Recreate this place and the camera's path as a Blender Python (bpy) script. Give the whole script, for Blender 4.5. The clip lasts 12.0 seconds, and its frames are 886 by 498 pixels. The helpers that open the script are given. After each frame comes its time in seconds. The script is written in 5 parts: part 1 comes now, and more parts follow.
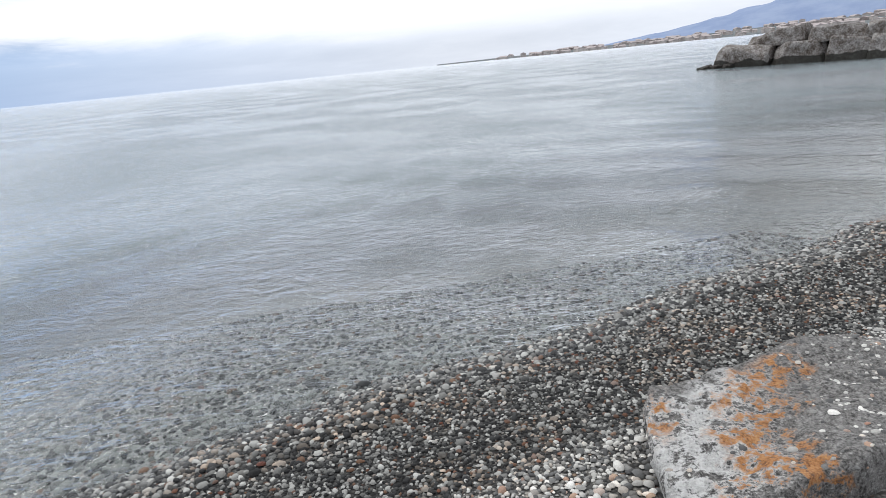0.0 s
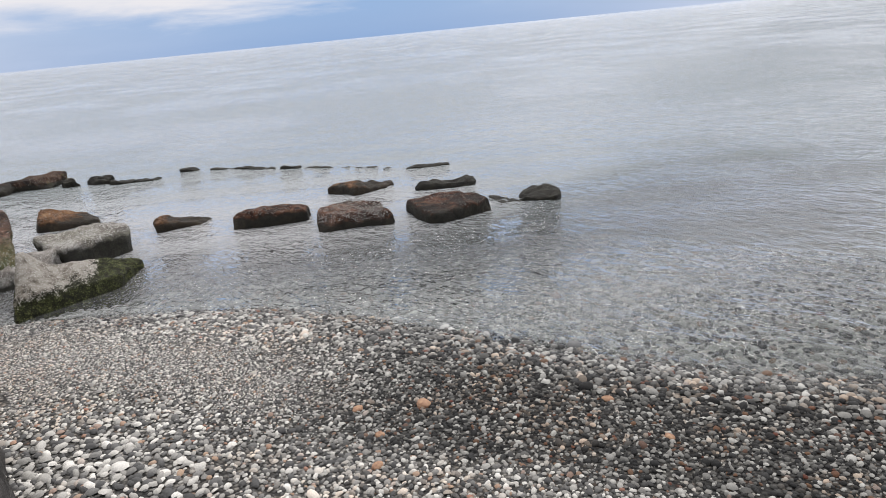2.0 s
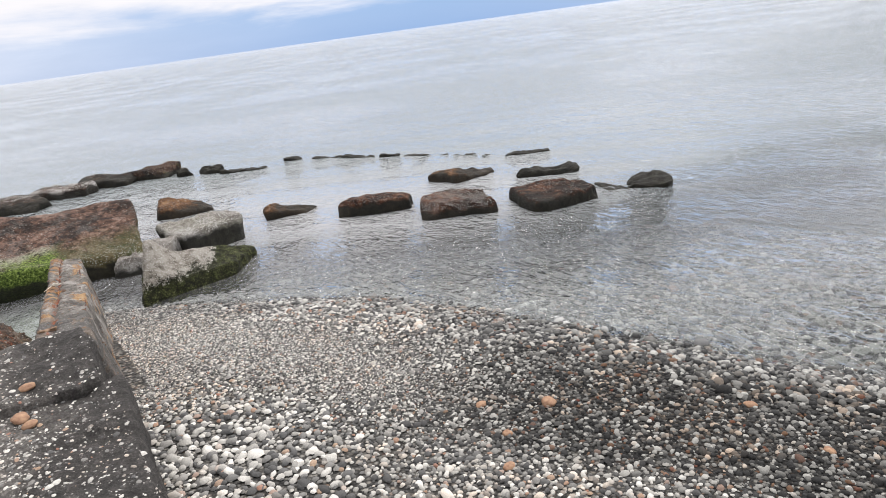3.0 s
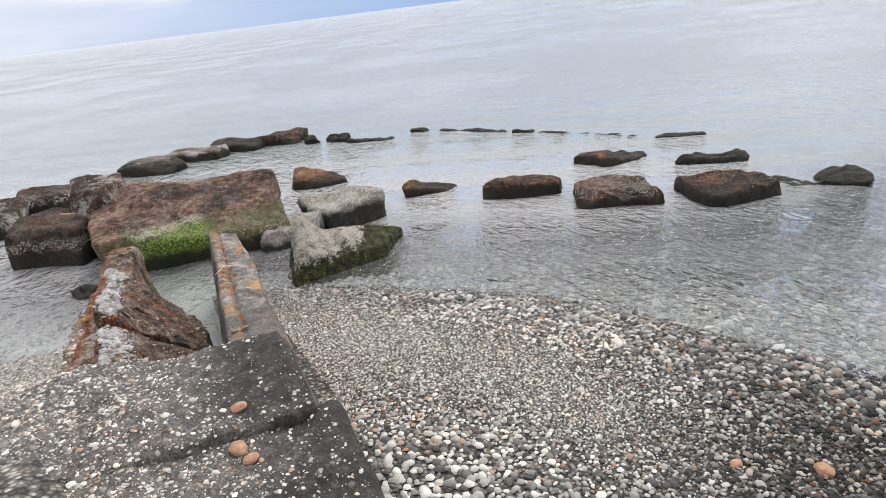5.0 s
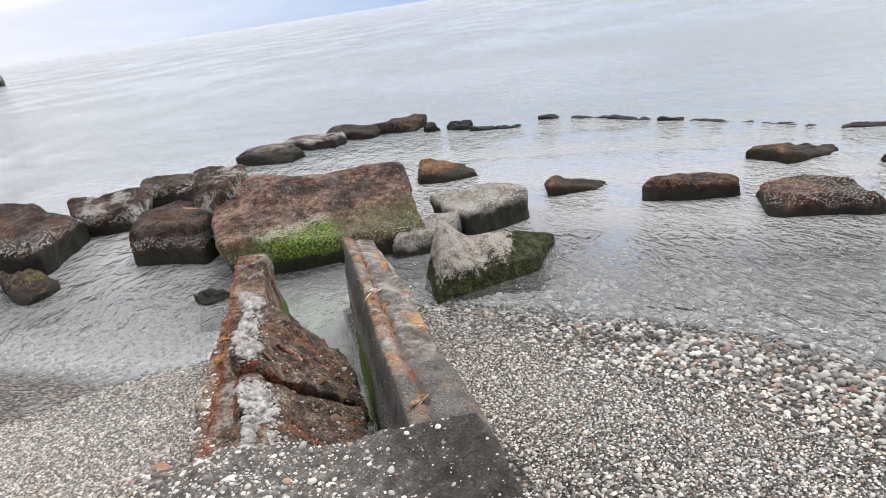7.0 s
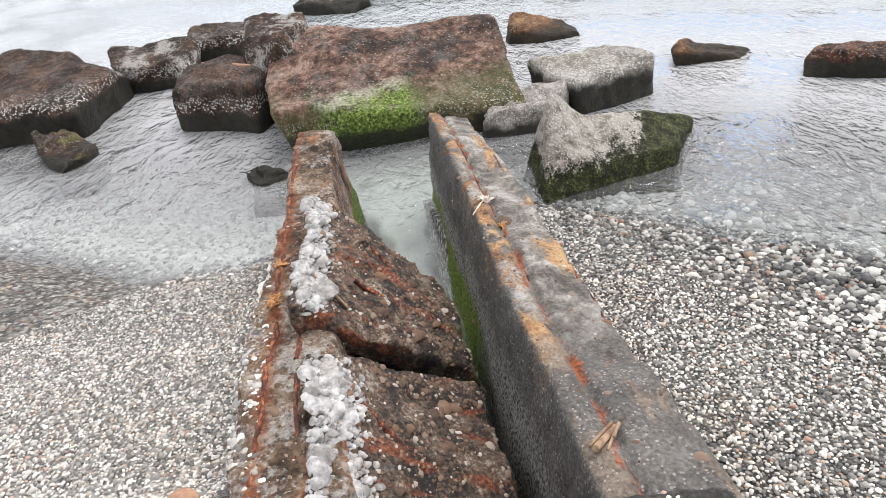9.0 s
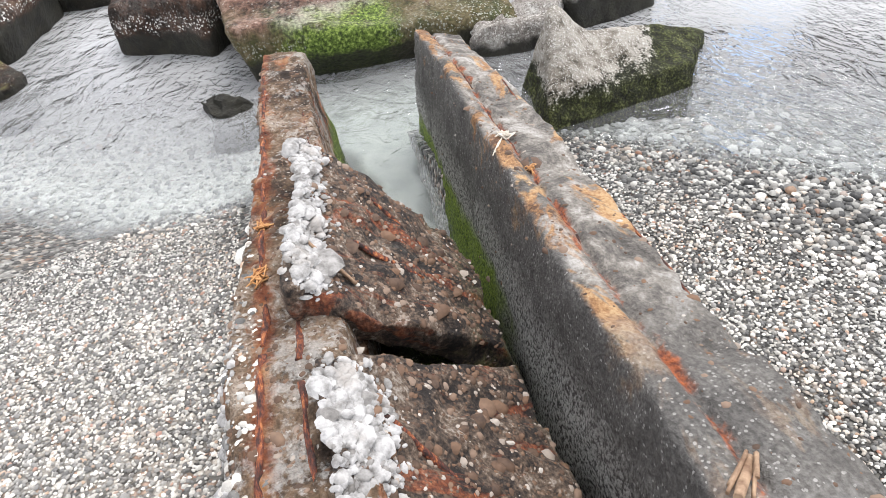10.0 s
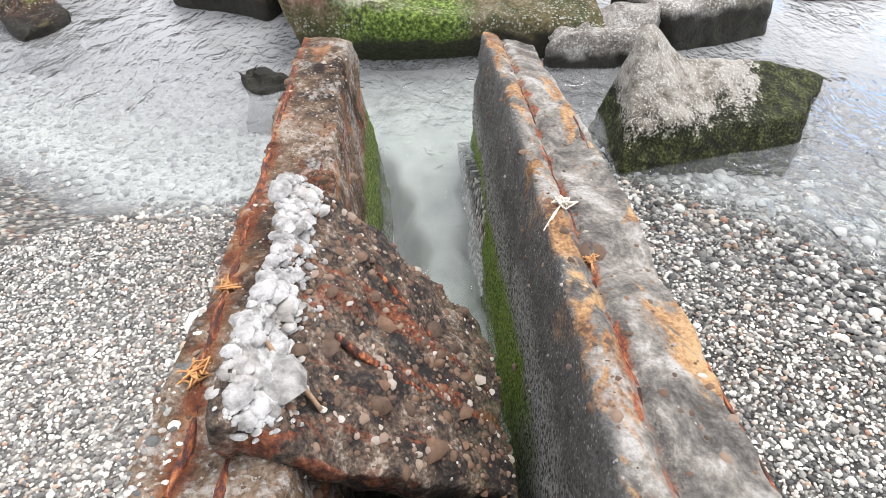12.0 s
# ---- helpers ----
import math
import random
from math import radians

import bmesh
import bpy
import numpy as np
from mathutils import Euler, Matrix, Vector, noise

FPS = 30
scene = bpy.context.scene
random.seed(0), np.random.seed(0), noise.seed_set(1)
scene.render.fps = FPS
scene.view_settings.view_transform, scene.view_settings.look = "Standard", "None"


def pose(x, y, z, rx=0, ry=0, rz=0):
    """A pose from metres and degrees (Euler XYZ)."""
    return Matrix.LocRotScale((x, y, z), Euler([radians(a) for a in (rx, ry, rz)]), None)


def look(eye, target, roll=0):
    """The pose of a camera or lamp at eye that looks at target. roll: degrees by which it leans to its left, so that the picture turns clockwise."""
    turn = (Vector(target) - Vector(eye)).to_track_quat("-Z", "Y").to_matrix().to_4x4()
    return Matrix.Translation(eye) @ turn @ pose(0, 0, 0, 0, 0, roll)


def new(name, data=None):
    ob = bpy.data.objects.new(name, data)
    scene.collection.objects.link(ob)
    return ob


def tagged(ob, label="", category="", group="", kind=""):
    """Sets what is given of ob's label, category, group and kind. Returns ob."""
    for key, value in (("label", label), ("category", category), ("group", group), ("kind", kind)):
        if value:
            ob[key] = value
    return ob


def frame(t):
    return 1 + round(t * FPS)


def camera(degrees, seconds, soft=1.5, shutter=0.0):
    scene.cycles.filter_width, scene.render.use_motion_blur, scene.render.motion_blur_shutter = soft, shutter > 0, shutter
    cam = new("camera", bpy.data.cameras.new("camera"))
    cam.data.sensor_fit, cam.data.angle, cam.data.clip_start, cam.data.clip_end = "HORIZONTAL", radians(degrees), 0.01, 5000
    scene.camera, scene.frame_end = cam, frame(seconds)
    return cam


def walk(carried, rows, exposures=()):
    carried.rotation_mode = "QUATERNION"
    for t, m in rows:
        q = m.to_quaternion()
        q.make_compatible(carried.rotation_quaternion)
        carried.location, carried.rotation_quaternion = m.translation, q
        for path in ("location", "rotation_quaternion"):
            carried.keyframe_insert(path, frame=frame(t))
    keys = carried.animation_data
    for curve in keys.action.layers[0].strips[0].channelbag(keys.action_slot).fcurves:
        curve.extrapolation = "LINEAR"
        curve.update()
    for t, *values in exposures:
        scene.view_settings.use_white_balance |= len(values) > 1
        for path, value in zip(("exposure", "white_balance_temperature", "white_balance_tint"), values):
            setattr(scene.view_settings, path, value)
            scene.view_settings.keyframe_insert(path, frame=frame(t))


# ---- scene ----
cam = camera(68.5, 12.0, soft=0.6)
METRES, EYE, TILT, LEAN, TURN = 5.5, 2.32, -5.26, -3.97, 0.0   # EYE: first eye above the sea's level, z = 0
ROWS = [
    (0.0, 0.0, 0.0, 0.0, -1.65, -10.7, 9.6),
    (0.5, -0.0452, -0.0099, 0.0025, 14.15, -11.0, 7.5),
    (1.0, -0.0757, -0.0244, 0.0074, 26.16, -9.86, 4.35),
    (1.5, -0.0869, -0.0359, 0.0049, 37.77, -10.9, 3.62),
    (2.0, -0.0958, -0.0441, 0.0024, 47.97, -12.16, 4.08),
    (2.5, -0.1129, -0.0449, 0.001, 49.56, -13.83, 4.04),
    (3.0, -0.1374, -0.0611, 0.0074, 55.49, -12.77, 5.34),
    (3.5, -0.1737, -0.0663, 0.0121, 64.44, -11.86, 8.39),
    (3.7, -0.1893, -0.0696, 0.0143, 66.95, -10.42, 7.11),
    (5.3, -0.3285, -0.1319, 0.0392, 63.80, -15.62, 3.46),
    (5.5, -0.3495, -0.136, 0.0408, 65.81, -15.1, 4.5),
    (6.0, -0.4049, -0.1403, 0.0432, 72.12, -13.28, 5.54),
    (6.5, -0.4574, -0.1474, 0.0423, 73.54, -13.75, 5.56),
    (6.7, -0.4782, -0.1482, 0.0421, 72.77, -14.71, 5.05),
    (8.3, -0.6528, -0.1494, 0.0306, 73.98, -20.07, 4.18),
    (8.5, -0.6757, -0.149, 0.0255, 74.76, -21.82, 4.98),
    (9.0, -0.7325, -0.1528, 0.0104, 77.64, -27.23, 3.41),
    (9.5, -0.7828, -0.1685, 0.0008, 75.49, -29.8, 3.42),
    (10.0, -0.8236, -0.1693, -0.0124, 73.91, -34.17, 3.08),
    (10.5, -0.8551, -0.1657, -0.0151, 77.39, -35.76, 1.73),
    (11.0, -0.8854, -0.1706, -0.02, 76.08, -35.83, 1.42),
    (11.5, -0.9081, -0.1655, -0.0232, 75.29, -37.28, 1.45),
    (12.0, -0.9275, -0.1337, -0.0202, 82.52, -36.02, -2.3),
]
EXPOSURES = ((0.0, 0.1, 6150, 11), (0.5, -0.02, 6300, 12), (1.0, -0.26, 6500, 13), (1.5, -0.33, 6500, 13), (2.0, 0.05, 6500, 14), (2.5, 0.24, 6550, 14), (3.0, 0.29, 6560, 14), (3.5, 0.23, 6570, 14), (5.5, 0.31, 6540, 14), (8.5, 0.52, 6520, 14), (9.5, 0.87, 6400, 13), (12.0, 0.98, 6350, 13))
walk(cam, [(t, pose(0, 0, EYE, TILT, LEAN, TURN) @ pose(METRES * x, METRES * y, METRES * z, 90 + pitch, roll, yaw)) for t, x, y, z, yaw, pitch, roll in ROWS], EXPOSURES)

# ---- world and sun: bright overcast sky, open blue strip low over the sea ----
SUN_AZ, SUN_EL = -36.0, 64.0     # azimuth from +y towards +x, degrees


class Nodes:
    """A small writer of node trees."""

    def __init__(self, tree):
        self.tree = tree
        tree.nodes.clear()

    def add(self, kind, **values):
        node = self.tree.nodes.new(kind)
        for key, value in values.items():
            if key == "inputs":
                for name, v in value.items():
                    self.put(node, name, v)
            elif key == "operation":
                node.operation = value
            elif key == "blend_type":
                node.blend_type = value
            elif key == "data_type":
                node.data_type = value
            elif key == "feature":
                node.feature = value
            elif key == "sky_type":
                node.sky_type = value
        return node

    def put(self, node, name, v):
        if isinstance(v, bpy.types.NodeSocket):
            self.tree.links.new(v, node.inputs[name])
        else:
            node.inputs[name].default_value = v

    def math(self, op, a, b=0.0, c=0.0):
        return self.add("ShaderNodeMath", operation=op, inputs={0: a, 1: b, 2: c}).outputs[0]

    def noise(self, vector, scale, detail=4.0, rough=0.55, distortion=0.0):
        return self.add("ShaderNodeTexNoise", inputs={"Vector": vector, "Scale": scale, "Detail": detail, "Roughness": rough, "Distortion": distortion}).outputs[0]

    def voronoi(self, vector, scale, feature="F1"):
        return self.add("ShaderNodeTexVoronoi", feature=feature, inputs={"Vector": vector, "Scale": scale})

    def ramp(self, factor, stops):
        node = self.add("ShaderNodeValToRGB", inputs={0: factor})
        while len(node.color_ramp.elements) < len(stops):
            node.color_ramp.elements.new(0.5)
        for e, (p, colour) in zip(node.color_ramp.elements, stops):
            e.position, e.color = p, (*colour, 1) if len(colour) == 3 else colour
        return node.outputs[0]

    def step(self, value, low, high):
        node = self.add("ShaderNodeMapRange", inputs={0: value, 1: low, 2: high, 3: 0.0, 4: 1.0})
        node.interpolation_type = "SMOOTHSTEP"
        return node.outputs[0]

    def mix(self, factor, a, b, blend="MIX"):
        node = self.add("ShaderNodeMix", data_type="RGBA", blend_type=blend)
        for socket, v in ((node.inputs[0], factor), (node.inputs[6], a), (node.inputs[7], b)):
            if isinstance(v, bpy.types.NodeSocket):
                self.tree.links.new(v, socket)
            elif isinstance(v, tuple) and len(v) == 3:
                socket.default_value = (*v, 1)
            else:
                socket.default_value = v
        return node.outputs[2]

    def contrast(self, value, gain):
        return self.math("MULTIPLY_ADD", value, gain, 0.5 - 0.5 * gain)

    def stretch(self, vector, sx, sy, sz):
        return self.add("ShaderNodeVectorMath", operation="MULTIPLY", inputs={0: vector, 1: (sx, sy, sz)}).outputs[0]

    def bump(self, height, strength, distance, normal=None):
        values = {"Height": height, "Strength": strength, "Distance": distance}
        if normal is not None:
            values["Normal"] = normal
        return self.add("ShaderNodeBump", inputs=values).outputs[0]


def build_world():
    world = bpy.data.worlds.new("sky")
    world.use_nodes = True
    n = Nodes(world.node_tree)
    way = n.add("ShaderNodeTexCoord").outputs["Generated"]
    parts = n.add("ShaderNodeSeparateXYZ", inputs={0: way})
    x, y, z = parts.outputs
    sky = n.add("ShaderNodeTexSky", sky_type="NISHITA")
    sky.sun_disc = False
    sky.sun_elevation, sky.sun_rotation = radians(SUN_EL), radians(SUN_AZ)
    clear = n.mix(1.0, sky.outputs[0], (0.1, 0.1, 0.1), "MULTIPLY")
    elevation = n.math("ARCSINE", z)
    azimuth = n.math("ARCTAN2", x, y)
    # layered cloud, drawn out along the horizon
    layers = n.noise(n.stretch(way, 2.2, 2.2, 14.0), 1.6, 6.0, 0.58, 0.3)
    puffs = n.noise(n.stretch(way, 1.0, 1.0, 3.0), 3.0, 5.0, 0.55)
    cloud = n.ramp(layers, [(0.3, (0.89, 0.90, 0.915)), (0.5, (0.99, 0.995, 1.0)), (0.68, (1.1, 1.1, 1.1))])
    cloud = n.mix(n.step(puffs, 0.3, 0.8), n.mix(1.0, cloud, (0.91, 0.92, 0.935), "MULTIPLY"), cloud)
    # brighter round the veiled sun
    sun = Vector((math.sin(radians(SUN_AZ)) * math.cos(radians(SUN_EL)), math.cos(radians(SUN_AZ)) * math.cos(radians(SUN_EL)), math.sin(radians(SUN_EL))))
    near_sun = n.add("ShaderNodeVectorMath", operation="DOT_PRODUCT", inputs={0: way, 1: tuple(sun)}).outputs["Value"]
    cloud = n.mix(n.step(near_sun, 0.55, 1.0), cloud, (1.25, 1.24, 1.2))
    # the cloud's lit underside above the far strip
    bank = n.math("MULTIPLY", n.step(elevation, 0.025, 0.06), n.math("SUBTRACT", 1.0, n.step(elevation, 0.25, 0.6)))
    cloud = n.mix(n.math("MULTIPLY", bank, n.step(layers, 0.2, 0.42)), cloud, n.mix(n.step(azimuth, -1.25, -0.35), (0.92, 0.93, 0.95), (1.14, 1.145, 1.15)))
    # the far strip of open sky under the cloud, strongest to the west
    low = n.math("SUBTRACT", 1.0, n.step(n.math("ADD", elevation, n.math("MULTIPLY", layers, 0.10)), 0.088, 0.128))
    west = n.math("MULTIPLY", n.step(azimuth, -2.1, -0.95), n.math("SUBTRACT", 1.0, n.step(azimuth, -0.95, 0.15)))
    gap = n.math("MULTIPLY", low, n.math("ADD", n.math("MULTIPLY", west, 0.82), 0.1))
    blue = n.mix(0.8, clear, (0.22, 0.46, 0.86))
    colour = n.mix(gap, cloud, blue)
    back = n.add("ShaderNodeBackground", inputs={0: colour, 1: 0.86})
    out = n.add("ShaderNodeOutputWorld", inputs={0: back.outputs[0]})
    scene.world = world
    lamp = bpy.data.lights.new("sun", "SUN")
    lamp.energy, lamp.angle, lamp.color = 1.6, radians(30), (1.0, 0.96, 0.90)
    ob = new("sun", lamp)
    ob.matrix_world = look(sun * 50, (0, 0, 0))


build_world()


# ---- materials ----
def material(name, build):
    m = bpy.data.materials.new(name)
    m.use_nodes = True
    n = Nodes(m.node_tree)
    shader = build(n)
    n.add("ShaderNodeOutputMaterial", inputs={0: shader})
    return m


def principled(n, colour, rough, normal=None, **more):
    values = {"Base Color": colour, "Roughness": rough}
    if normal is not None:
        values["Normal"] = normal
    for key, v in more.items():
        values[key.replace("_", " ")] = v
    return n.add("ShaderNodeBsdfPrincipled", inputs=values).outputs[0]


def place_of(n):
    g = n.add("ShaderNodeNewGeometry")
    return g, g.outputs["Position"], n.add("ShaderNodeSeparateXYZ", inputs={0: g.outputs["Position"]}).outputs[2]


PEBBLE_STOPS = [(0.0, (0.018, 0.021, 0.024)), (0.16, (0.045, 0.048, 0.052)), (0.30, (0.12, 0.124, 0.125)), (0.50, (0.29, 0.29, 0.28)),
                (0.72, (0.47, 0.47, 0.455)), (0.90, (0.66, 0.66, 0.64)), (0.94, (0.74, 0.74, 0.72)), (0.955, (0.30, 0.21, 0.17)), (0.985, (0.36, 0.25, 0.17)), (1.0, (0.28, 0.13, 0.09))]


def pebble_shader(n, island=True):
    g, p, z = place_of(n)
    if island:
        pick = g.outputs["Random Per Island"]
    else:
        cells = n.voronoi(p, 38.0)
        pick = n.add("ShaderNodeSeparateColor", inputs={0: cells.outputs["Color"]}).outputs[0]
    patches = n.noise(p, 0.9, 3.0)
    grey = n.ramp(pick, PEBBLE_STOPS)
    warm = n.math("MULTIPLY", n.step(n.noise(p, 1.7, 3.0), 0.46, 0.62), n.math("GREATER_THAN", n.math("FRACT", n.math("MULTIPLY", pick, 37.0)), 0.62))
    grey = n.mix(n.math("MULTIPLY", warm, 0.55), grey, n.mix(1.0, grey, (1.15, 0.94, 0.78), "MULTIPLY"))
    # drier, paler stones round the old outfall, darker ones further along the beach
    x, y, _ = n.add("ShaderNodeSeparateXYZ", inputs={0: p}).outputs
    along = n.math("ADD", n.math("MULTIPLY_ADD", y, 0.9, x), patches)
    inshore = n.math("ADD", n.math("MULTIPLY_ADD", y, -0.92, n.math("MULTIPLY_ADD", x, 0.4, 4.15)), n.math("MULTIPLY", patches, 0.5))
    dry = n.math("MAXIMUM", n.math("SUBTRACT", 1.0, n.step(along, -2.7, -0.9)), n.math("MULTIPLY", n.step(inshore, 1.85, 2.2), 0.85))
    bleached = n.math("MULTIPLY_ADD", n.math("SUBTRACT", 1.0, n.step(y, -1.7, -1.1)), 0.10, 0.09)
    pale = n.mix(n.math("MULTIPLY", dry, bleached), n.mix(dry, n.mix(1.0, grey, n.mix(0.6, (0.24, 0.24, 0.24), n.mix(1.0, grey, (1.5, 1.5, 1.5), "MULTIPLY")), "MULTIPLY"), n.mix(1.0, grey, (1.34, 1.32, 1.28), "MULTIPLY")), (0.74, 0.72, 0.69))
    if not island:
        # shade between stones painted as darkening towards the cell edges
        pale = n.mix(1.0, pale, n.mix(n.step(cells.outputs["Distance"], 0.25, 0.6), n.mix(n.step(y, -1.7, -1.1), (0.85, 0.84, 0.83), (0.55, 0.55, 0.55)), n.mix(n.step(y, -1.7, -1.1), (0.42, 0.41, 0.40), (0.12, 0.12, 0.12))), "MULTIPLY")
        # bed under the loose stones: damp low down, shade of the gaps painted in
        below = n.math("SUBTRACT", 1.0, n.step(z, -0.08, 0.0))
        pale = n.mix(1.0, pale, n.mix(n.step(n.math("MULTIPLY_ADD", patches, 0.1, z), 0.22, 0.42), (0.5, 0.5, 0.5), (1.0, 0.98, 0.95)), "MULTIPLY")
    veins = n.noise(p, 160.0, 3.0)
    pale = n.mix(n.step(veins, 0.35, 0.75), n.mix(1.0, pale, (0.8, 0.8, 0.8), "MULTIPLY"), pale)
    # wet near the waterline and below it
    wet = n.math("SUBTRACT", 1.0, n.step(n.math("ADD", z, n.math("MULTIPLY", patches, 0.12)), 0.19, 0.33))
    wet = n.math("MULTIPLY", wet, n.math("MULTIPLY_ADD", n.step(y, -1.7, -1.0), 0.55, 0.45))
    wet = n.math("MULTIPLY", wet, n.math("MULTIPLY_ADD", n.step(along, -3.0, -1.3), 0.2, 0.8))
    colour = n.mix(wet, pale, n.mix(1.0, grey, n.mix(0.6, (0.42, 0.43, 0.43), n.mix(1.0, grey, (1.3, 1.3, 1.3), "MULTIPLY")), "MULTIPLY"))
    rough = n.math("SUBTRACT", 0.78, n.math("MULTIPLY", wet, 0.36))
    if not island:
        lagoon = n.math("MULTIPLY", below, n.math("MULTIPLY_ADD", n.math("SUBTRACT", 1.0, n.step(n.math("ADD", y, patches), -0.4, 0.4)), 0.6, 0.4))
        colour = n.mix(lagoon, colour, n.ramp(n.noise(p, 7.0, 5.0), [(0.35, (0.44, 0.45, 0.44)), (0.65, (0.64, 0.645, 0.635))]))
    height = n.noise(p, 240.0, 3.0)
    if not island:
        height = n.math("SUBTRACT", 1.0, cells.outputs["Distance"])
    return principled(n, colour, rough, n.bump(height, 0.5 if island else 1.0, 0.004 if island else 0.02))


def sea_shader(n):
    g, p, z = place_of(n)
    far = n.add("ShaderNodeAttribute")
    far.attribute_name = "depth"
    depth = far.outputs["Fac"]
    waves = n.noise(n.stretch(p, 1.0, 1.7, 1.0), 2.2, 3.0, 0.55, 0.4)
    ripples = n.noise(n.stretch(p, 1.0, 1.5, 1.0), 9.0, 3.0, 0.5, 0.6)
    calm = n.noise(p, 0.12, 2.0)
    mixed = n.math("ADD", waves, n.math("MULTIPLY", ripples, n.math("MULTIPLY", n.math("ADD", 0.3, n.step(calm, 0.35, 0.65)), 0.42)))
    crests = n.math("SUBTRACT", 1.0, n.math("ABSOLUTE", n.math("MULTIPLY_ADD", n.noise(n.stretch(p, 1.0, 2.0, 1.0), 3.6, 3.0, 0.5, 0.8), 2.0, -1.0)))
    mixed = n.math("ADD", mixed, n.math("MULTIPLY", n.math("POWER", crests, 4.0), n.math("MULTIPLY_ADD", n.step(calm, 0.4, 0.6), 0.22, 0.06)))
    offshore = n.step(depth, 0.7, 2.4)
    normal = n.bump(mixed, n.math("MULTIPLY", n.math("MULTIPLY_ADD", n.step(depth, 0.05, 0.5), 0.42, 0.58), n.math("MULTIPLY_ADD", offshore, -0.12, 1.0)), 0.085)
    gloss = n.add("ShaderNodeBsdfAnisotropic", inputs={"Color": (0.96, 0.98, 1.0, 1), "Roughness": n.math("MULTIPLY_ADD", offshore, 0.07, 0.05), "Normal": normal}).outputs[0]
    clear = n.add("ShaderNodeBsdfTransparent", inputs={0: (0.93, 0.955, 0.95, 1)}).outputs[0]
    # milkier with silt round the outfall
    px, py, _ = n.add("ShaderNodeSeparateXYZ", inputs={0: p}).outputs
    silty = n.math("SUBTRACT", 1.0, n.step(n.math("ADD", n.math("MULTIPLY_ADD", py, 0.35, px), n.math("MULTIPLY", n.noise(p, 0.5, 3.0), 2.0)), -6.2, -1.0))
    murk = principled(n, n.mix(n.math("MULTIPLY", silty, n.math("SUBTRACT", 1.0, n.step(depth, 0.5, 1.3))), n.mix(silty, (0.20, 0.235, 0.25), (0.27, 0.30, 0.31)), (0.36, 0.37, 0.38)), 0.6, None, Specular_IOR_Level=0.0)
    body = n.add("ShaderNodeMixShader", inputs={0: n.math("ADD", n.math("MULTIPLY_ADD", silty, 0.10, 0.03), n.math("MULTIPLY", n.step(n.math("MULTIPLY", depth, n.math("MULTIPLY_ADD", silty, 2.2, 1.0)), 0.1, 1.9), 0.86)), 1: clear, 2: murk}).outputs[0]
    rim = n.add("ShaderNodeFresnel", inputs={"IOR": 1.34, "Normal": normal}).outputs[0]
    return n.add("ShaderNodeMixShader", inputs={0: n.math("MINIMUM", n.math("MULTIPLY", rim, 1.25), 1.0), 1: body, 2: gloss}).outputs[0]


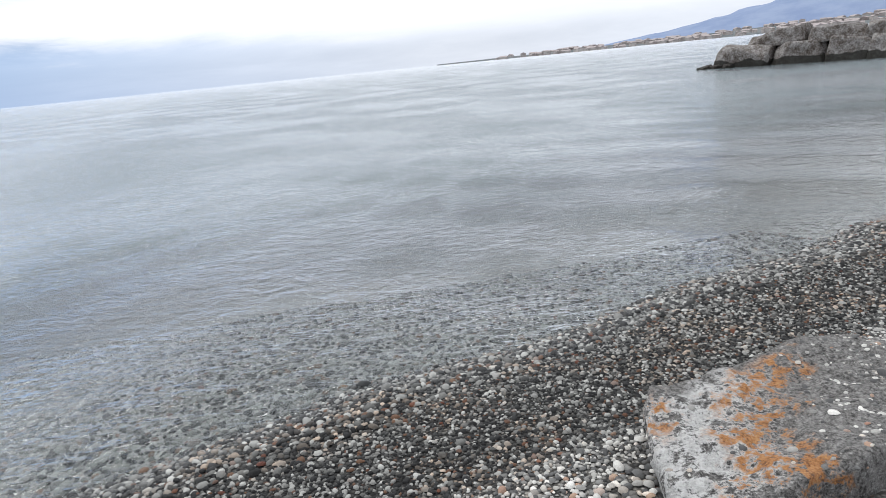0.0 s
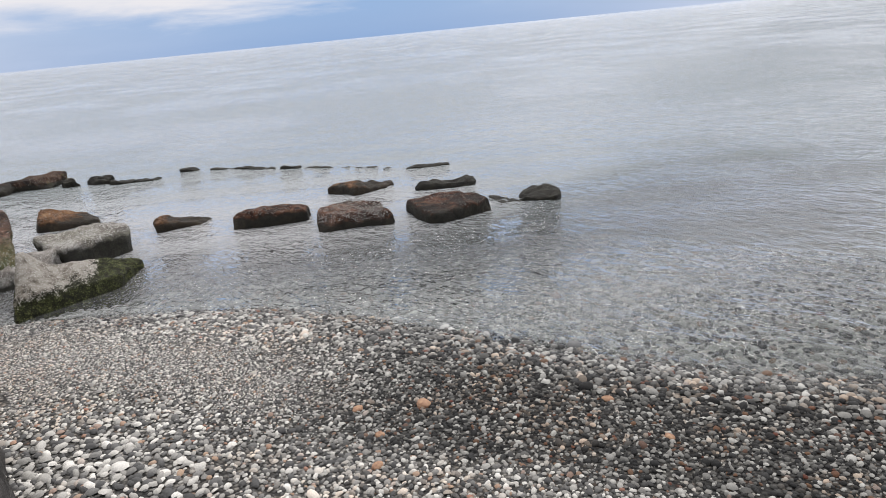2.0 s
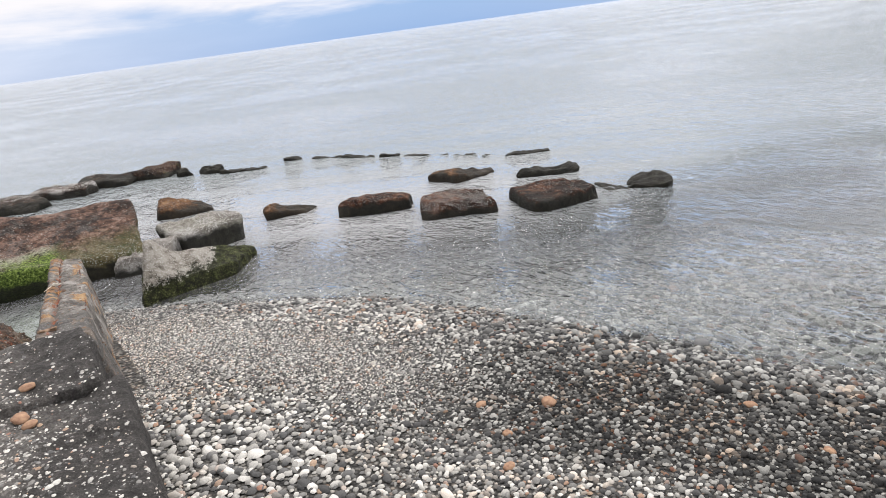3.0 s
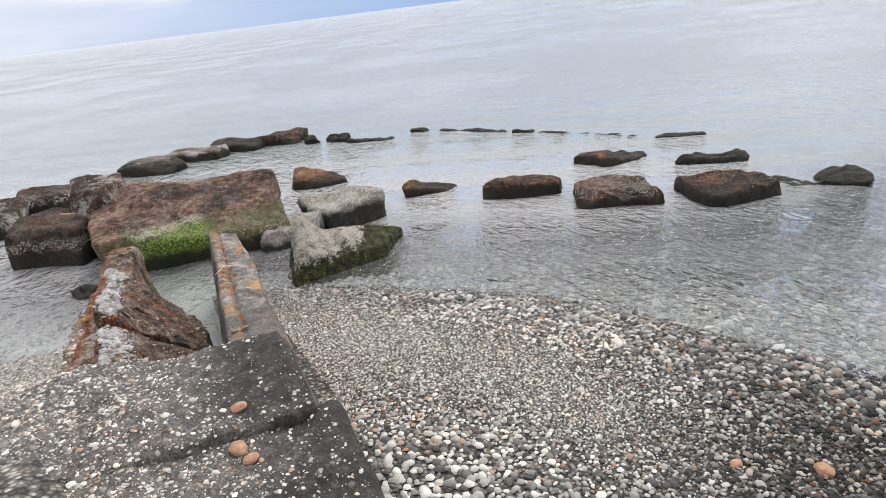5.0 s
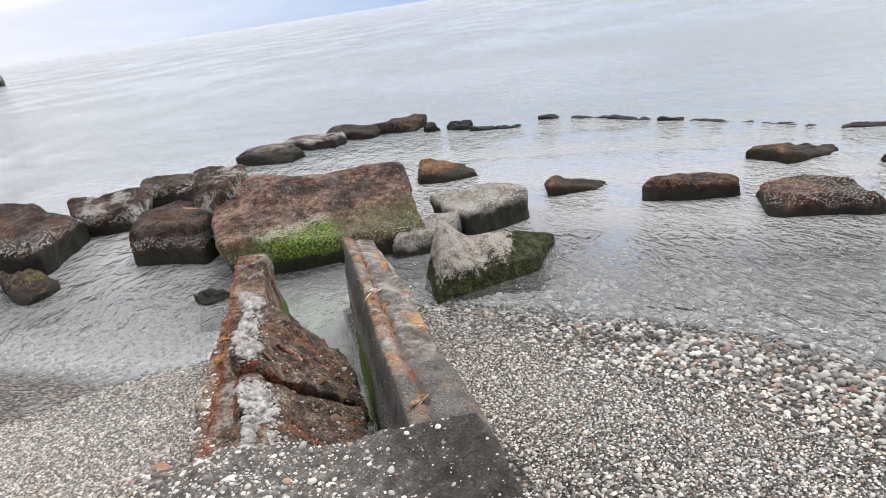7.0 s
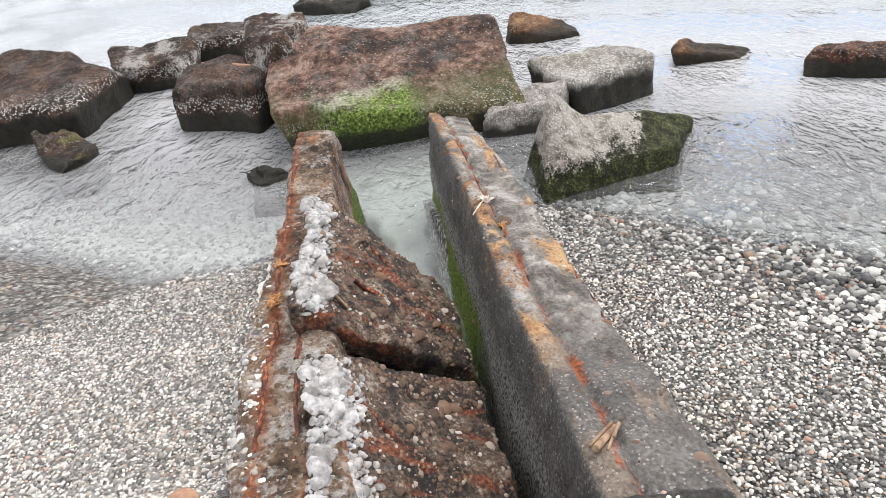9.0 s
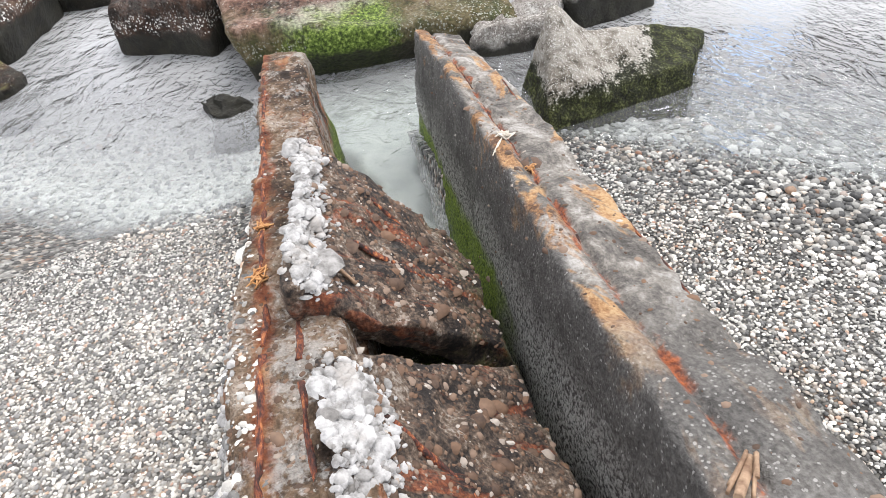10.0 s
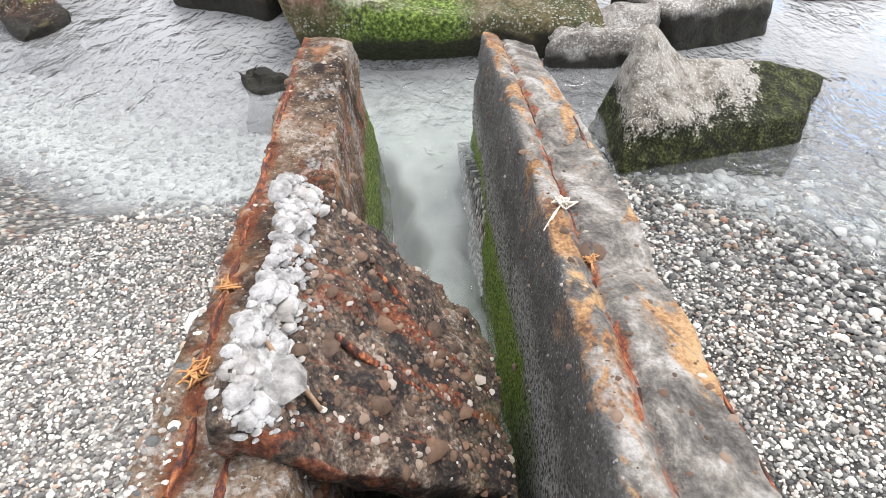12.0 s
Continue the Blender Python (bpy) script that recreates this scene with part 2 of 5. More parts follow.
def crust(n, base_stops, algae=0.5, barnacles=0.6, rust=0.0, moss=0.0, moss_range=(0.22, 0.5), moss_fill=0.0, grain=30.0, wet_line=0.22, salt=0.0, bar=None, chip=0.75, wander=0.22, wander_scale=5.0, moss_spot=None):
    """Weathered stone or concrete: aggregate, brown film, a pale barnacle belt and dark wet foot at the waterline."""
    g, p, z = place_of(n)
    broad = n.noise(p, 1.9, 5.0, 0.65, 0.4)
    middle = n.noise(p, 11.0, 6.0, 0.68, 0.3)
    fine = n.noise(p, grain * 2, 4.0, 0.6)
    colour = n.ramp(n.contrast(n.math("ADD", n.math("MULTIPLY", broad, 0.5), n.math("MULTIPLY", middle, 0.5)), 1.7), base_stops)
    colour = n.mix(n.step(fine, 0.36, 0.56), n.mix(1.0, colour, (0.62, 0.61, 0.60), "MULTIPLY"), colour)
    warp = n.add("ShaderNodeVectorMath", operation="ADD", inputs={0: p, 1: n.stretch(n.add("ShaderNodeTexNoise", inputs={"Vector": p, "Scale": grain * 1.5}).outputs["Color"], 0.02, 0.02, 0.02)}).outputs[0]
    chips = n.voronoi(warp, grain * 1.9)
    bit = n.add("ShaderNodeSeparateColor", inputs={0: chips.outputs["Color"]}).outputs[0]
    is_chip = n.math("MULTIPLY", n.math("GREATER_THAN", n.math("ADD", bit, n.math("MULTIPLY", middle, 0.5)), 1.13), n.math("LESS_THAN", n.math("ADD", chips.outputs["Distance"], n.math("MULTIPLY", fine, 0.4)), 0.55))
    colour = n.mix(n.math("MULTIPLY", is_chip, chip), colour, n.ramp(fine, [(0.3, (0.32, 0.31, 0.28)), (0.7, (0.62, 0.6, 0.56))]))
    if salt:
        flecks = n.noise(p, 42.0, 5.0, 0.7)
        where = n.step(n.math("ADD", n.math("MULTIPLY", n.noise(p, 3.4, 4.0, 0.6), 0.75), n.math("MULTIPLY", flecks, 0.5)), 0.62, 0.72)
        colour = n.mix(n.math("MULTIPLY", where, salt), colour, n.ramp(flecks, [(0.35, (0.30, 0.295, 0.28)), (0.65, (0.60, 0.595, 0.575))]))
    if rust:
        stain = n.math("MULTIPLY", n.step(n.noise(n.stretch(p, 0.8, 2.2, 2.2), 3.0, 6.0, 0.68, 0.8), 0.52, 0.66), rust)
        colour = n.mix(stain, colour, n.ramp(middle, [(0.3, (0.14, 0.035, 0.016)), (0.5, (0.40, 0.11, 0.03)), (0.7, (0.52, 0.27, 0.09))]))
    if bar:
        x, y, _ = n.add("ShaderNodeSeparateXYZ", inputs={0: p}).outputs
        off = n.math("ABSOLUTE", n.math("ADD", y, n.math("MULTIPLY_ADD", x, bar[0], bar[1])))
        bleed = n.math("SUBTRACT", 1.0, n.step(n.math("ADD", off, n.math("MULTIPLY", n.noise(n.stretch(p, 1.0, 1.0, 1.0), 11.0, 5.0, 0.7), 0.12)), 0.055, 0.10))
        colour = n.mix(n.math("MULTIPLY", bleed, 0.95), colour, n.ramp(middle, [(0.34, (0.07, 0.02, 0.011)), (0.48, (0.20, 0.06, 0.024)), (0.62, (0.38, 0.18, 0.07))]))
    wobble = n.math("MULTIPLY", n.math("SUBTRACT", n.noise(p, wander_scale, 4.0), 0.5), wander)
    level = n.math("ADD", z, wobble)
    if barnacles:
        dots = n.voronoi(warp, 52.0)
        belt = n.math("MULTIPLY", n.step(level, wet_line - 0.06, wet_line - 0.02), n.math("SUBTRACT", 1.0, n.step(level, wet_line + 0.02, wet_line + 0.13)))
        spots = n.math("MULTIPLY", n.math("LESS_THAN", dots.outputs["Distance"], 0.42), n.math("GREATER_THAN", n.add("ShaderNodeSeparateColor", inputs={0: dots.outputs["Color"]}).outputs[1], 0.45))
        colour = n.mix(n.math("MULTIPLY", n.math("MULTIPLY", belt, spots), barnacles), colour, (0.62, 0.615, 0.59))
    if moss:
        green = n.math("MULTIPLY", n.math("SUBTRACT", 1.0, n.step(level, *moss_range)), n.step(n.math("ADD", n.math("MULTIPLY", n.noise(p, 2.2, 3.0), 0.6), n.math("MULTIPLY", middle, 0.4)), 0.42 - moss_fill, 0.56 - moss_fill))
        if moss_spot:
            # thick moss round one place with a bleached rim above it, thin and dark elsewhere
            away = n.math("ABSOLUTE", n.math("SUBTRACT", n.add("ShaderNodeSeparateXYZ", inputs={0: p}).outputs[1], moss_spot[0]))
            thick = n.math("SUBTRACT", 1.0, n.step(n.math("ADD", away, n.math("MULTIPLY", n.math("SUBTRACT", middle, 0.5), 0.4)), moss_spot[1] * 0.6, moss_spot[1]))
            rim = n.math("MULTIPLY", n.math("MULTIPLY", thick, n.step(middle, 0.40, 0.52)), n.math("MULTIPLY", n.step(level, 0.34, 0.39), n.math("SUBTRACT", 1.0, n.step(level, 0.41, 0.48))))
            colour = n.mix(n.math("MULTIPLY", rim, 0.7), colour, n.ramp(fine, [(0.35, (0.26, 0.26, 0.21)), (0.65, (0.54, 0.54, 0.47))]))
            colour = n.mix(n.math("MULTIPLY", green, n.math("MULTIPLY", n.math("SUBTRACT", 1.0, thick), 0.55)), colour, (0.05, 0.06, 0.02))
            green = n.math("MULTIPLY", green, n.math("MULTIPLY_ADD", thick, 0.9, 0.1))
        colour = n.mix(n.math("MULTIPLY", green, moss), colour, n.ramp(fine, [(0.34, (0.02, 0.035, 0.009)), (0.52, (0.10, 0.155, 0.025)), (0.68, (0.30, 0.39, 0.10))]))
    # dark foot: wet algae, on rocks also shade painted on undercut sides
    foot = n.math("SUBTRACT", 1.0, n.step(level, wet_line - 0.10, wet_line - 0.03))
    colour = n.mix(n.math("MULTIPLY", foot, algae), colour, n.ramp(middle, [(0.35, (0.007, 0.0075, 0.006)), (0.7, (0.025, 0.024, 0.016))]))
    rough = n.math("SUBTRACT", 0.86, n.math("MULTIPLY", foot, 0.2))
    bumps = n.math("ADD", n.math("MULTIPLY", middle, 1.0), n.math("MULTIPLY", fine, 0.8))
    bumps = n.math("ADD", bumps, n.math("MULTIPLY", is_chip, 0.4))
    return principled(n, colour, rough, n.bump(bumps, 1.0, 0.028), Specular_IOR_Level=0.3)


BROWN = [(0.34, (0.014, 0.009, 0.007)), (0.46, (0.036, 0.017, 0.011)), (0.56, (0.095, 0.04, 0.022)), (0.7, (0.19, 0.095, 0.055))]
UMBER = [(0.34, (0.013, 0.009, 0.0075)), (0.46, (0.029, 0.018, 0.0125)), (0.56, (0.062, 0.034, 0.023)), (0.7, (0.12, 0.075, 0.052))]
PINK = [(0.36, (0.022, 0.014, 0.011)), (0.46, (0.07, 0.04, 0.029)), (0.55, (0.15, 0.085, 0.062)), (0.68, (0.29, 0.195, 0.155))]
GREY = [(0.3, (0.13, 0.12, 0.105)), (0.5, (0.25, 0.23, 0.21)), (0.7, (0.40, 0.385, 0.36))]
DARK = [(0.3, (0.018, 0.016, 0.014)), (0.5, (0.042, 0.037, 0.032)), (0.7, (0.11, 0.10, 0.09))]
OCHRE = [(0.32, (0.045, 0.028, 0.018)), (0.48, (0.13, 0.065, 0.03)), (0.6, (0.24, 0.125, 0.06)), (0.75, (0.36, 0.23, 0.13))]
WORN = [(0.36, (0.028, 0.019, 0.014)), (0.46, (0.085, 0.057, 0.038)), (0.55, (0.175, 0.117, 0.075)), (0.7, (0.36, 0.30, 0.245))]

def seabed_shader(n):
    """Rounded stones under water, filmed with pale silt."""
    g, p, z = place_of(n)
    grey = n.ramp(g.outputs["Random Per Island"], PEBBLE_STOPS)
    x = n.add("ShaderNodeSeparateXYZ", inputs={0: p}).outputs[0]
    silted = n.math("SUBTRACT", 1.0, n.step(n.math("ADD", x, n.noise(p, 0.8)), -4.2, -1.6))
    grey = n.mix(1.0, grey, n.mix(silted, (0.5, 0.52, 0.51), (1.0, 1.0, 1.0)), "MULTIPLY")
    grey = n.mix(n.math("MULTIPLY", silted, 0.5), grey, (0.60, 0.61, 0.61))
    return principled(n, grey, 0.7, n.bump(n.noise(p, 90.0, 3.0), 0.4, 0.004))


def silt_shader(n):
    g, p, z = place_of(n)
    return principled(n, n.ramp(n.noise(p, 6.0, 5.0), [(0.3, (0.33, 0.36, 0.345)), (0.7, (0.48, 0.51, 0.485))]), 0.8)


def lichen_shader(n):
    """Grey rock with a white lichen shoulder, an orange patch across it and a gritty grey end."""
    g, p, z = place_of(n)
    x, y, _ = n.add("ShaderNodeSeparateXYZ", inputs={0: p}).outputs
    broad, blot = n.noise(p, 4.0, 5.0, 0.7), n.noise(p, 11.0, 5.0, 0.62, 0.1)
    fine = n.math("ADD", n.math("MULTIPLY", n.noise(p, 34.0, 4.0, 0.65), 0.55), n.math("MULTIPLY", n.noise(p, 95.0, 3.0, 0.6), 0.45))
    colour = n.ramp(fine, [(0.38, (0.028, 0.028, 0.027)), (0.48, (0.12, 0.115, 0.11)), (0.58, (0.23, 0.225, 0.215)), (0.7, (0.40, 0.39, 0.375))])
    along = n.math("ADD", n.math("MULTIPLY_ADD", y, -0.45, x), n.math("MULTIPLY_ADD", n.math("SUBTRACT", broad, 0.5), 0.7, 1.026))
    shoulder = n.math("SUBTRACT", 1.0, n.step(along, 1.12, 1.5))
    rear = n.math("SUBTRACT", 1.0, n.step(n.math("ADD", n.math("MULTIPLY_ADD", x, -0.45, y), n.math("MULTIPLY", broad, 0.3)), 2.42, 2.56))
    white = n.math("MULTIPLY", n.math("MULTIPLY_ADD", shoulder, 0.85, 0.1), n.step(n.math("ADD", n.math("MULTIPLY", blot, 0.6), n.math("MULTIPLY", fine, 0.4)), 0.44, 0.51))
    colour = n.mix(n.math("MULTIPLY", white, rear), colour, n.ramp(fine, [(0.35, (0.34, 0.34, 0.33)), (0.6, (0.60, 0.60, 0.59))]))
    patch = n.math("MULTIPLY", n.step(along, 1.05, 1.16), n.math("SUBTRACT", 1.0, n.step(along, 1.42, 1.52)))
    edge = n.math("MULTIPLY", n.math("SUBTRACT", 1.0, n.step(along, 0.82, 0.92)), n.step(y, 2.4, 2.6))
    orange = n.math("MULTIPLY", n.math("MULTIPLY", n.math("MAXIMUM", patch, edge), rear), n.step(n.math("ADD", n.math("MULTIPLY", blot, 0.7), n.math("MULTIPLY", fine, 0.3)), 0.48, 0.55))
    colour = n.mix(orange, colour, n.ramp(fine, [(0.38, (0.12, 0.05, 0.02)), (0.5, (0.36, 0.16, 0.055)), (0.65, (0.50, 0.28, 0.12))]))
    return principled(n, colour, 0.88, n.bump(n.math("ADD", blot, n.math("MULTIPLY", fine, 1.1)), 1.0, 0.03))


def shell_shader(n):
    g, p, z = place_of(n)
    c = n.ramp(n.noise(p, 30.0, 4.0, 0.6), [(0.34, (0.17, 0.165, 0.16)), (0.48, (0.32, 0.32, 0.318)), (0.64, (0.50, 0.50, 0.502))])
    c = n.mix(1.0, c, n.ramp(g.outputs["Random Per Island"], [(0.0, (0.5, 0.48, 0.46)), (0.25, (0.85, 0.845, 0.84)), (1.0, (1.05, 1.05, 1.06))]), "MULTIPLY")
    return principled(n, n.mix(n.step(n.noise(p, 9.0, 3.0), 0.55, 0.75), c, (0.33, 0.31, 0.29)), 0.6, n.bump(n.noise(p, 70.0, 4.0), 0.7, 0.008))


def rust_shader(n):
    g, p, z = place_of(n)
    c = n.ramp(n.noise(n.stretch(p, 0.7, 2.5, 2.5), 30.0, 6.0, 0.7), [(0.38, (0.018, 0.009, 0.008)), (0.48, (0.075, 0.022, 0.014)), (0.56, (0.20, 0.055, 0.022)), (0.66, (0.42, 0.17, 0.06))])
    return principled(n, c, 0.85, n.bump(n.noise(p, 60.0, 4.0), 1.0, 0.01))


def fibre_shader(low, high, scale):
    def build(n):
        g, p, z = place_of(n)
        return principled(n, n.ramp(n.noise(p, scale, 4.0), [(0.3, low), (0.7, high)]), 0.8, n.bump(n.noise(p, scale * 2, 3.0), 0.6, 0.004))
    return build


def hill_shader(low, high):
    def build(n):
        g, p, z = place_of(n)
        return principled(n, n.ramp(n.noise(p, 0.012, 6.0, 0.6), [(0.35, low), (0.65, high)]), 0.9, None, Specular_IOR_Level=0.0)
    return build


seabed_mat = material("seabed_pebbles", seabed_shader)
silt_mat = material("pale_silt", silt_shader)
lichen_mat = material("lichen_rock", lichen_shader)
shell_mat = material("white_shell_crust", shell_shader)
rust_mat = material("rusted_iron", rust_shader)
rope_mat = material("orange_rope", fibre_shader((0.38, 0.17, 0.06), (0.58, 0.33, 0.14), 40.0))
pale_rope_mat = material("pale_rope", fibre_shader((0.5, 0.45, 0.38), (0.72, 0.68, 0.6), 40.0))
wood_mat = material("driftwood", fibre_shader((0.15, 0.085, 0.05), (0.36, 0.25, 0.165), 45.0))
# distance haze is painted into this hill's blue base colour
far_hill_mat = material("hazed_far_hill", hill_shader((0.22, 0.28, 0.42), (0.28, 0.34, 0.47)))
near_hill_mat = material("coast_strip", hill_shader((0.12, 0.14, 0.15), (0.24, 0.25, 0.25)))
house_mat = material("far_houses", fibre_shader((0.26, 0.22, 0.21), (0.62, 0.58, 0.55), 0.06))
roof_mat = material("far_roofs", fibre_shader((0.33, 0.29, 0.285), (0.42, 0.37, 0.36), 0.1))
orange_stone = material("orange_stone", fibre_shader((0.24, 0.13, 0.085), (0.46, 0.29, 0.18), 45.0))

pebble_mat = material("pebbles", pebble_shader)
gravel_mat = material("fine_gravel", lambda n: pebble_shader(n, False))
sea_mat = material("sea_water", sea_shader)
brown_rock = material("brown_wet_rock", lambda n: crust(n, BROWN, 0.95, 0.2, wet_line=0.2, chip=0.35))
ochre_rock = material("ochre_rock", lambda n: crust(n, OCHRE, 0.9, 0.2, wet_line=0.2, chip=0.35))
dark_rock = material("dark_rock", lambda n: crust(n, UMBER, 0.95, 1.0, wet_line=0.25, salt=0.1, chip=0.3, grain=22.0))
grey_rock = material("grey_rock", lambda n: crust(n, GREY, 0.95, 0.8, moss=0.15, wet_line=0.30, salt=0.6))
def peaked_shader(n):
    """Pale stone, its seaward end and foot grown over with dark olive weed."""
    g, p, z = place_of(n)
    y = n.add("ShaderNodeSeparateXYZ", inputs={0: p}).outputs[1]
    broad, middle, fine = n.noise(p, 3.0, 5.0, 0.62), n.noise(p, 14.0, 6.0, 0.68), n.noise(p, 70.0, 4.0, 0.6)
    colour = n.ramp(n.math("ADD", n.math("MULTIPLY", broad, 0.45), n.math("MULTIPLY", middle, 0.55)), [(0.38, (0.08, 0.07, 0.055)), (0.47, (0.22, 0.20, 0.17)), (0.56, (0.38, 0.36, 0.325))])
    colour = n.mix(n.math("MULTIPLY", n.step(fine, 0.55, 0.62), 0.75), colour, (0.60, 0.595, 0.57))
    rise = n.math("MULTIPLY_ADD", n.step(y, 1.25, 1.72), 0.36, 0.17)
    over = n.math("SUBTRACT", n.math("ADD", z, n.math("MULTIPLY", n.math("SUBTRACT", n.math("ADD", n.math("MULTIPLY", middle, 0.6), n.math("MULTIPLY", fine, 0.4)), 0.5), 0.5)), rise)
    weed = n.math("SUBTRACT", 1.0, n.step(over, -0.02, 0.04))
    colour = n.mix(weed, colour, n.ramp(n.math("ADD", n.math("MULTIPLY", fine, 0.5), n.math("MULTIPLY", middle, 0.5)), [(0.4, (0.008, 0.008, 0.005)), (0.5, (0.022, 0.026, 0.009)), (0.57, (0.075, 0.085, 0.026)), (0.66, (0.2, 0.2, 0.1))]))
    return principled(n, colour, 0.85, n.bump(n.math("ADD", middle, n.math("MULTIPLY", fine, 0.7)), 1.0, 0.03), Specular_IOR_Level=0.3)


peaked_rock = material("pale_peaked_rock", peaked_shader)
crusted_rock = material("shell_crusted_rock", lambda n: crust(n, UMBER, 0.9, 0.9, wet_line=0.2, salt=0.6))
broken_rock = material("brown_rock_pale_break", lambda n: crust(n, BROWN, 0.95, 0.5, wet_line=0.16, chip=0.5, salt=0.1))
# foot raised to the lip, painting the overhang's shade with the black algae
lipped_rock = material("brown_rock_black_foot", lambda n: crust(n, UMBER, 0.97, 1.0, wet_line=0.36, salt=0.08, chip=0.2, grain=22.0, wander=0.12))
slab_rock = material("mossy_slab", lambda n: crust(n, PINK, 0.9, 0.9, moss=1.0, moss_range=(0.33, 0.47), moss_fill=0.12, moss_spot=(-0.52, 0.52), wet_line=0.24, salt=0.12, chip=0.45, grain=22.0))
pale_rock = material("pale_low_rock", lambda n: crust(n, GREY, 0.95, 0.6, wet_line=0.15, salt=0.6))
weedy_rock = material("weedy_dark_rock", lambda n: crust(n, UMBER, 0.9, 0.1, moss=0.45, moss_range=(0.2, 0.4), moss_fill=-0.1, wet_line=0.16))
black_rock = material("black_algae_rock", lambda n: crust(n, DARK, 0.95, 0.1))
def streaked_wall(n):
    """The right wall: dark inner face, ochre and rust streaks along the inner top edge, grey-tan top."""
    g, p, z = place_of(n)
    x, y, _ = n.add("ShaderNodeSeparateXYZ", inputs={0: p}).outputs
    fine, middle = n.noise(p, 85.0, 4.0, 0.6), n.noise(p, 9.0, 5.0, 0.65)
    wander = n.math("MULTIPLY", n.math("SUBTRACT", n.noise(p, 5.0, 5.0, 0.65), 0.5), 0.11)
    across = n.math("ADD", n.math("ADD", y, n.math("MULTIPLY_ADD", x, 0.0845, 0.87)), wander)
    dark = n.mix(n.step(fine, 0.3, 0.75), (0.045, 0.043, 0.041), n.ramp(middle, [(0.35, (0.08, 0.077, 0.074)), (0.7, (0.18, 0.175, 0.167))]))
    dots = n.voronoi(p, 115.0)
    grain = n.add("ShaderNodeSeparateColor", inputs={0: dots.outputs["Color"]}).outputs[0]
    fleck = n.math("MULTIPLY", n.math("GREATER_THAN", n.math("MULTIPLY_ADD", middle, 0.6, grain), 1.16), n.math("LESS_THAN", dots.outputs["Distance"], 0.40))
    dark = n.mix(n.math("MULTIPLY", fleck, 0.5), dark, (0.46, 0.455, 0.44))
    blotch = n.noise(p, 5.5, 6.0, 0.7, 0.5)
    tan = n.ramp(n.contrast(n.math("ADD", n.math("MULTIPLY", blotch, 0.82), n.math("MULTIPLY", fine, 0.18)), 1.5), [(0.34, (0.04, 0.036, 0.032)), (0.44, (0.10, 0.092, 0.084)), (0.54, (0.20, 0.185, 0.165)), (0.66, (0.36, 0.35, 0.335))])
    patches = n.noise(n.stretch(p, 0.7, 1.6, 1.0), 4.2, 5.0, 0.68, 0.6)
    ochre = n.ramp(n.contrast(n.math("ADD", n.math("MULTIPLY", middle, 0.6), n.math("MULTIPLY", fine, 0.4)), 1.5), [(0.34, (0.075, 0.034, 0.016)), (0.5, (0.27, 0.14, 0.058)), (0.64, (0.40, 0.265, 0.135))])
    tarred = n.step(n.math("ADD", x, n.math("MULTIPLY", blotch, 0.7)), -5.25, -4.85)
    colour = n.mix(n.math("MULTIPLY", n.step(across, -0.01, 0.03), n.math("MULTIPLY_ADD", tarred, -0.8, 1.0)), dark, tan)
    band = n.math("MULTIPLY", n.step(across, -0.012, 0.01), n.math("SUBTRACT", 1.0, n.step(across, 0.07, 0.10)))
    colour = n.mix(n.math("MULTIPLY", n.math("MULTIPLY", band, n.math("MULTIPLY_ADD", tarred, -0.8, 1.0)), n.step(patches, 0.46, 0.54)), colour, ochre)
    right = n.math("MULTIPLY", n.step(across, 0.15, 0.2), n.math("MULTIPLY", n.step(patches, 0.54, 0.6), n.math("MULTIPLY_ADD", tarred, -0.8, 1.0)))
    colour = n.mix(right, colour, ochre)
    seam = n.math("MULTIPLY", n.math("MULTIPLY", n.step(across, 0.07, 0.083), n.math("SUBTRACT", 1.0, n.step(across, 0.09, 0.106))), n.step(n.noise(p, 7.0, 5.0, 0.65), 0.46, 0.56))
    colour = n.mix(seam, colour, n.ramp(fine, [(0.35, (0.09, 0.022, 0.011)), (0.65, (0.34, 0.095, 0.03))]))
    # pale salt bloom low on the inner face, moss at the waterline
    level = n.math("ADD", z, n.math("MULTIPLY", n.math("SUBTRACT", n.noise(p, 7.0, 4.0), 0.5), 0.16))
    inner = n.math("SUBTRACT", 1.0, n.step(across, -0.05, -0.02))
    rise = n.math("MULTIPLY_ADD", x, 0.13, 1.02)       # the foot climbs towards the deck
    over = n.math("SUBTRACT", level, rise)
    bloom = n.math("MULTIPLY", n.math("MULTIPLY", inner, n.math("SUBTRACT", 1.0, n.step(over, 0.18, 0.46))), n.step(fine, 0.42, 0.56))
    colour = n.mix(n.math("MULTIPLY", bloom, 0.8), colour, (0.46, 0.46, 0.44))
    seaward = n.math("SUBTRACT", 1.0, n.step(n.math("ADD", x, n.math("MULTIPLY", middle, 0.6)), -6.1, -5.6))
    moss = n.math("MULTIPLY", n.math("MULTIPLY", inner, seaward), n.math("SUBTRACT", 1.0, n.step(over, 0.09, 0.17)))
    colour = n.mix(moss, colour, n.ramp(fine, [(0.36, (0.03, 0.055, 0.008)), (0.5, (0.14, 0.21, 0.022)), (0.65, (0.30, 0.40, 0.06))]))
    height = n.math("ADD", n.math("ADD", middle, n.math("MULTIPLY", fine, 0.6)), n.math("MULTIPLY", patches, 0.8))
    return principled(n, colour, 0.78, n.bump(height, 1.0, 0.016))


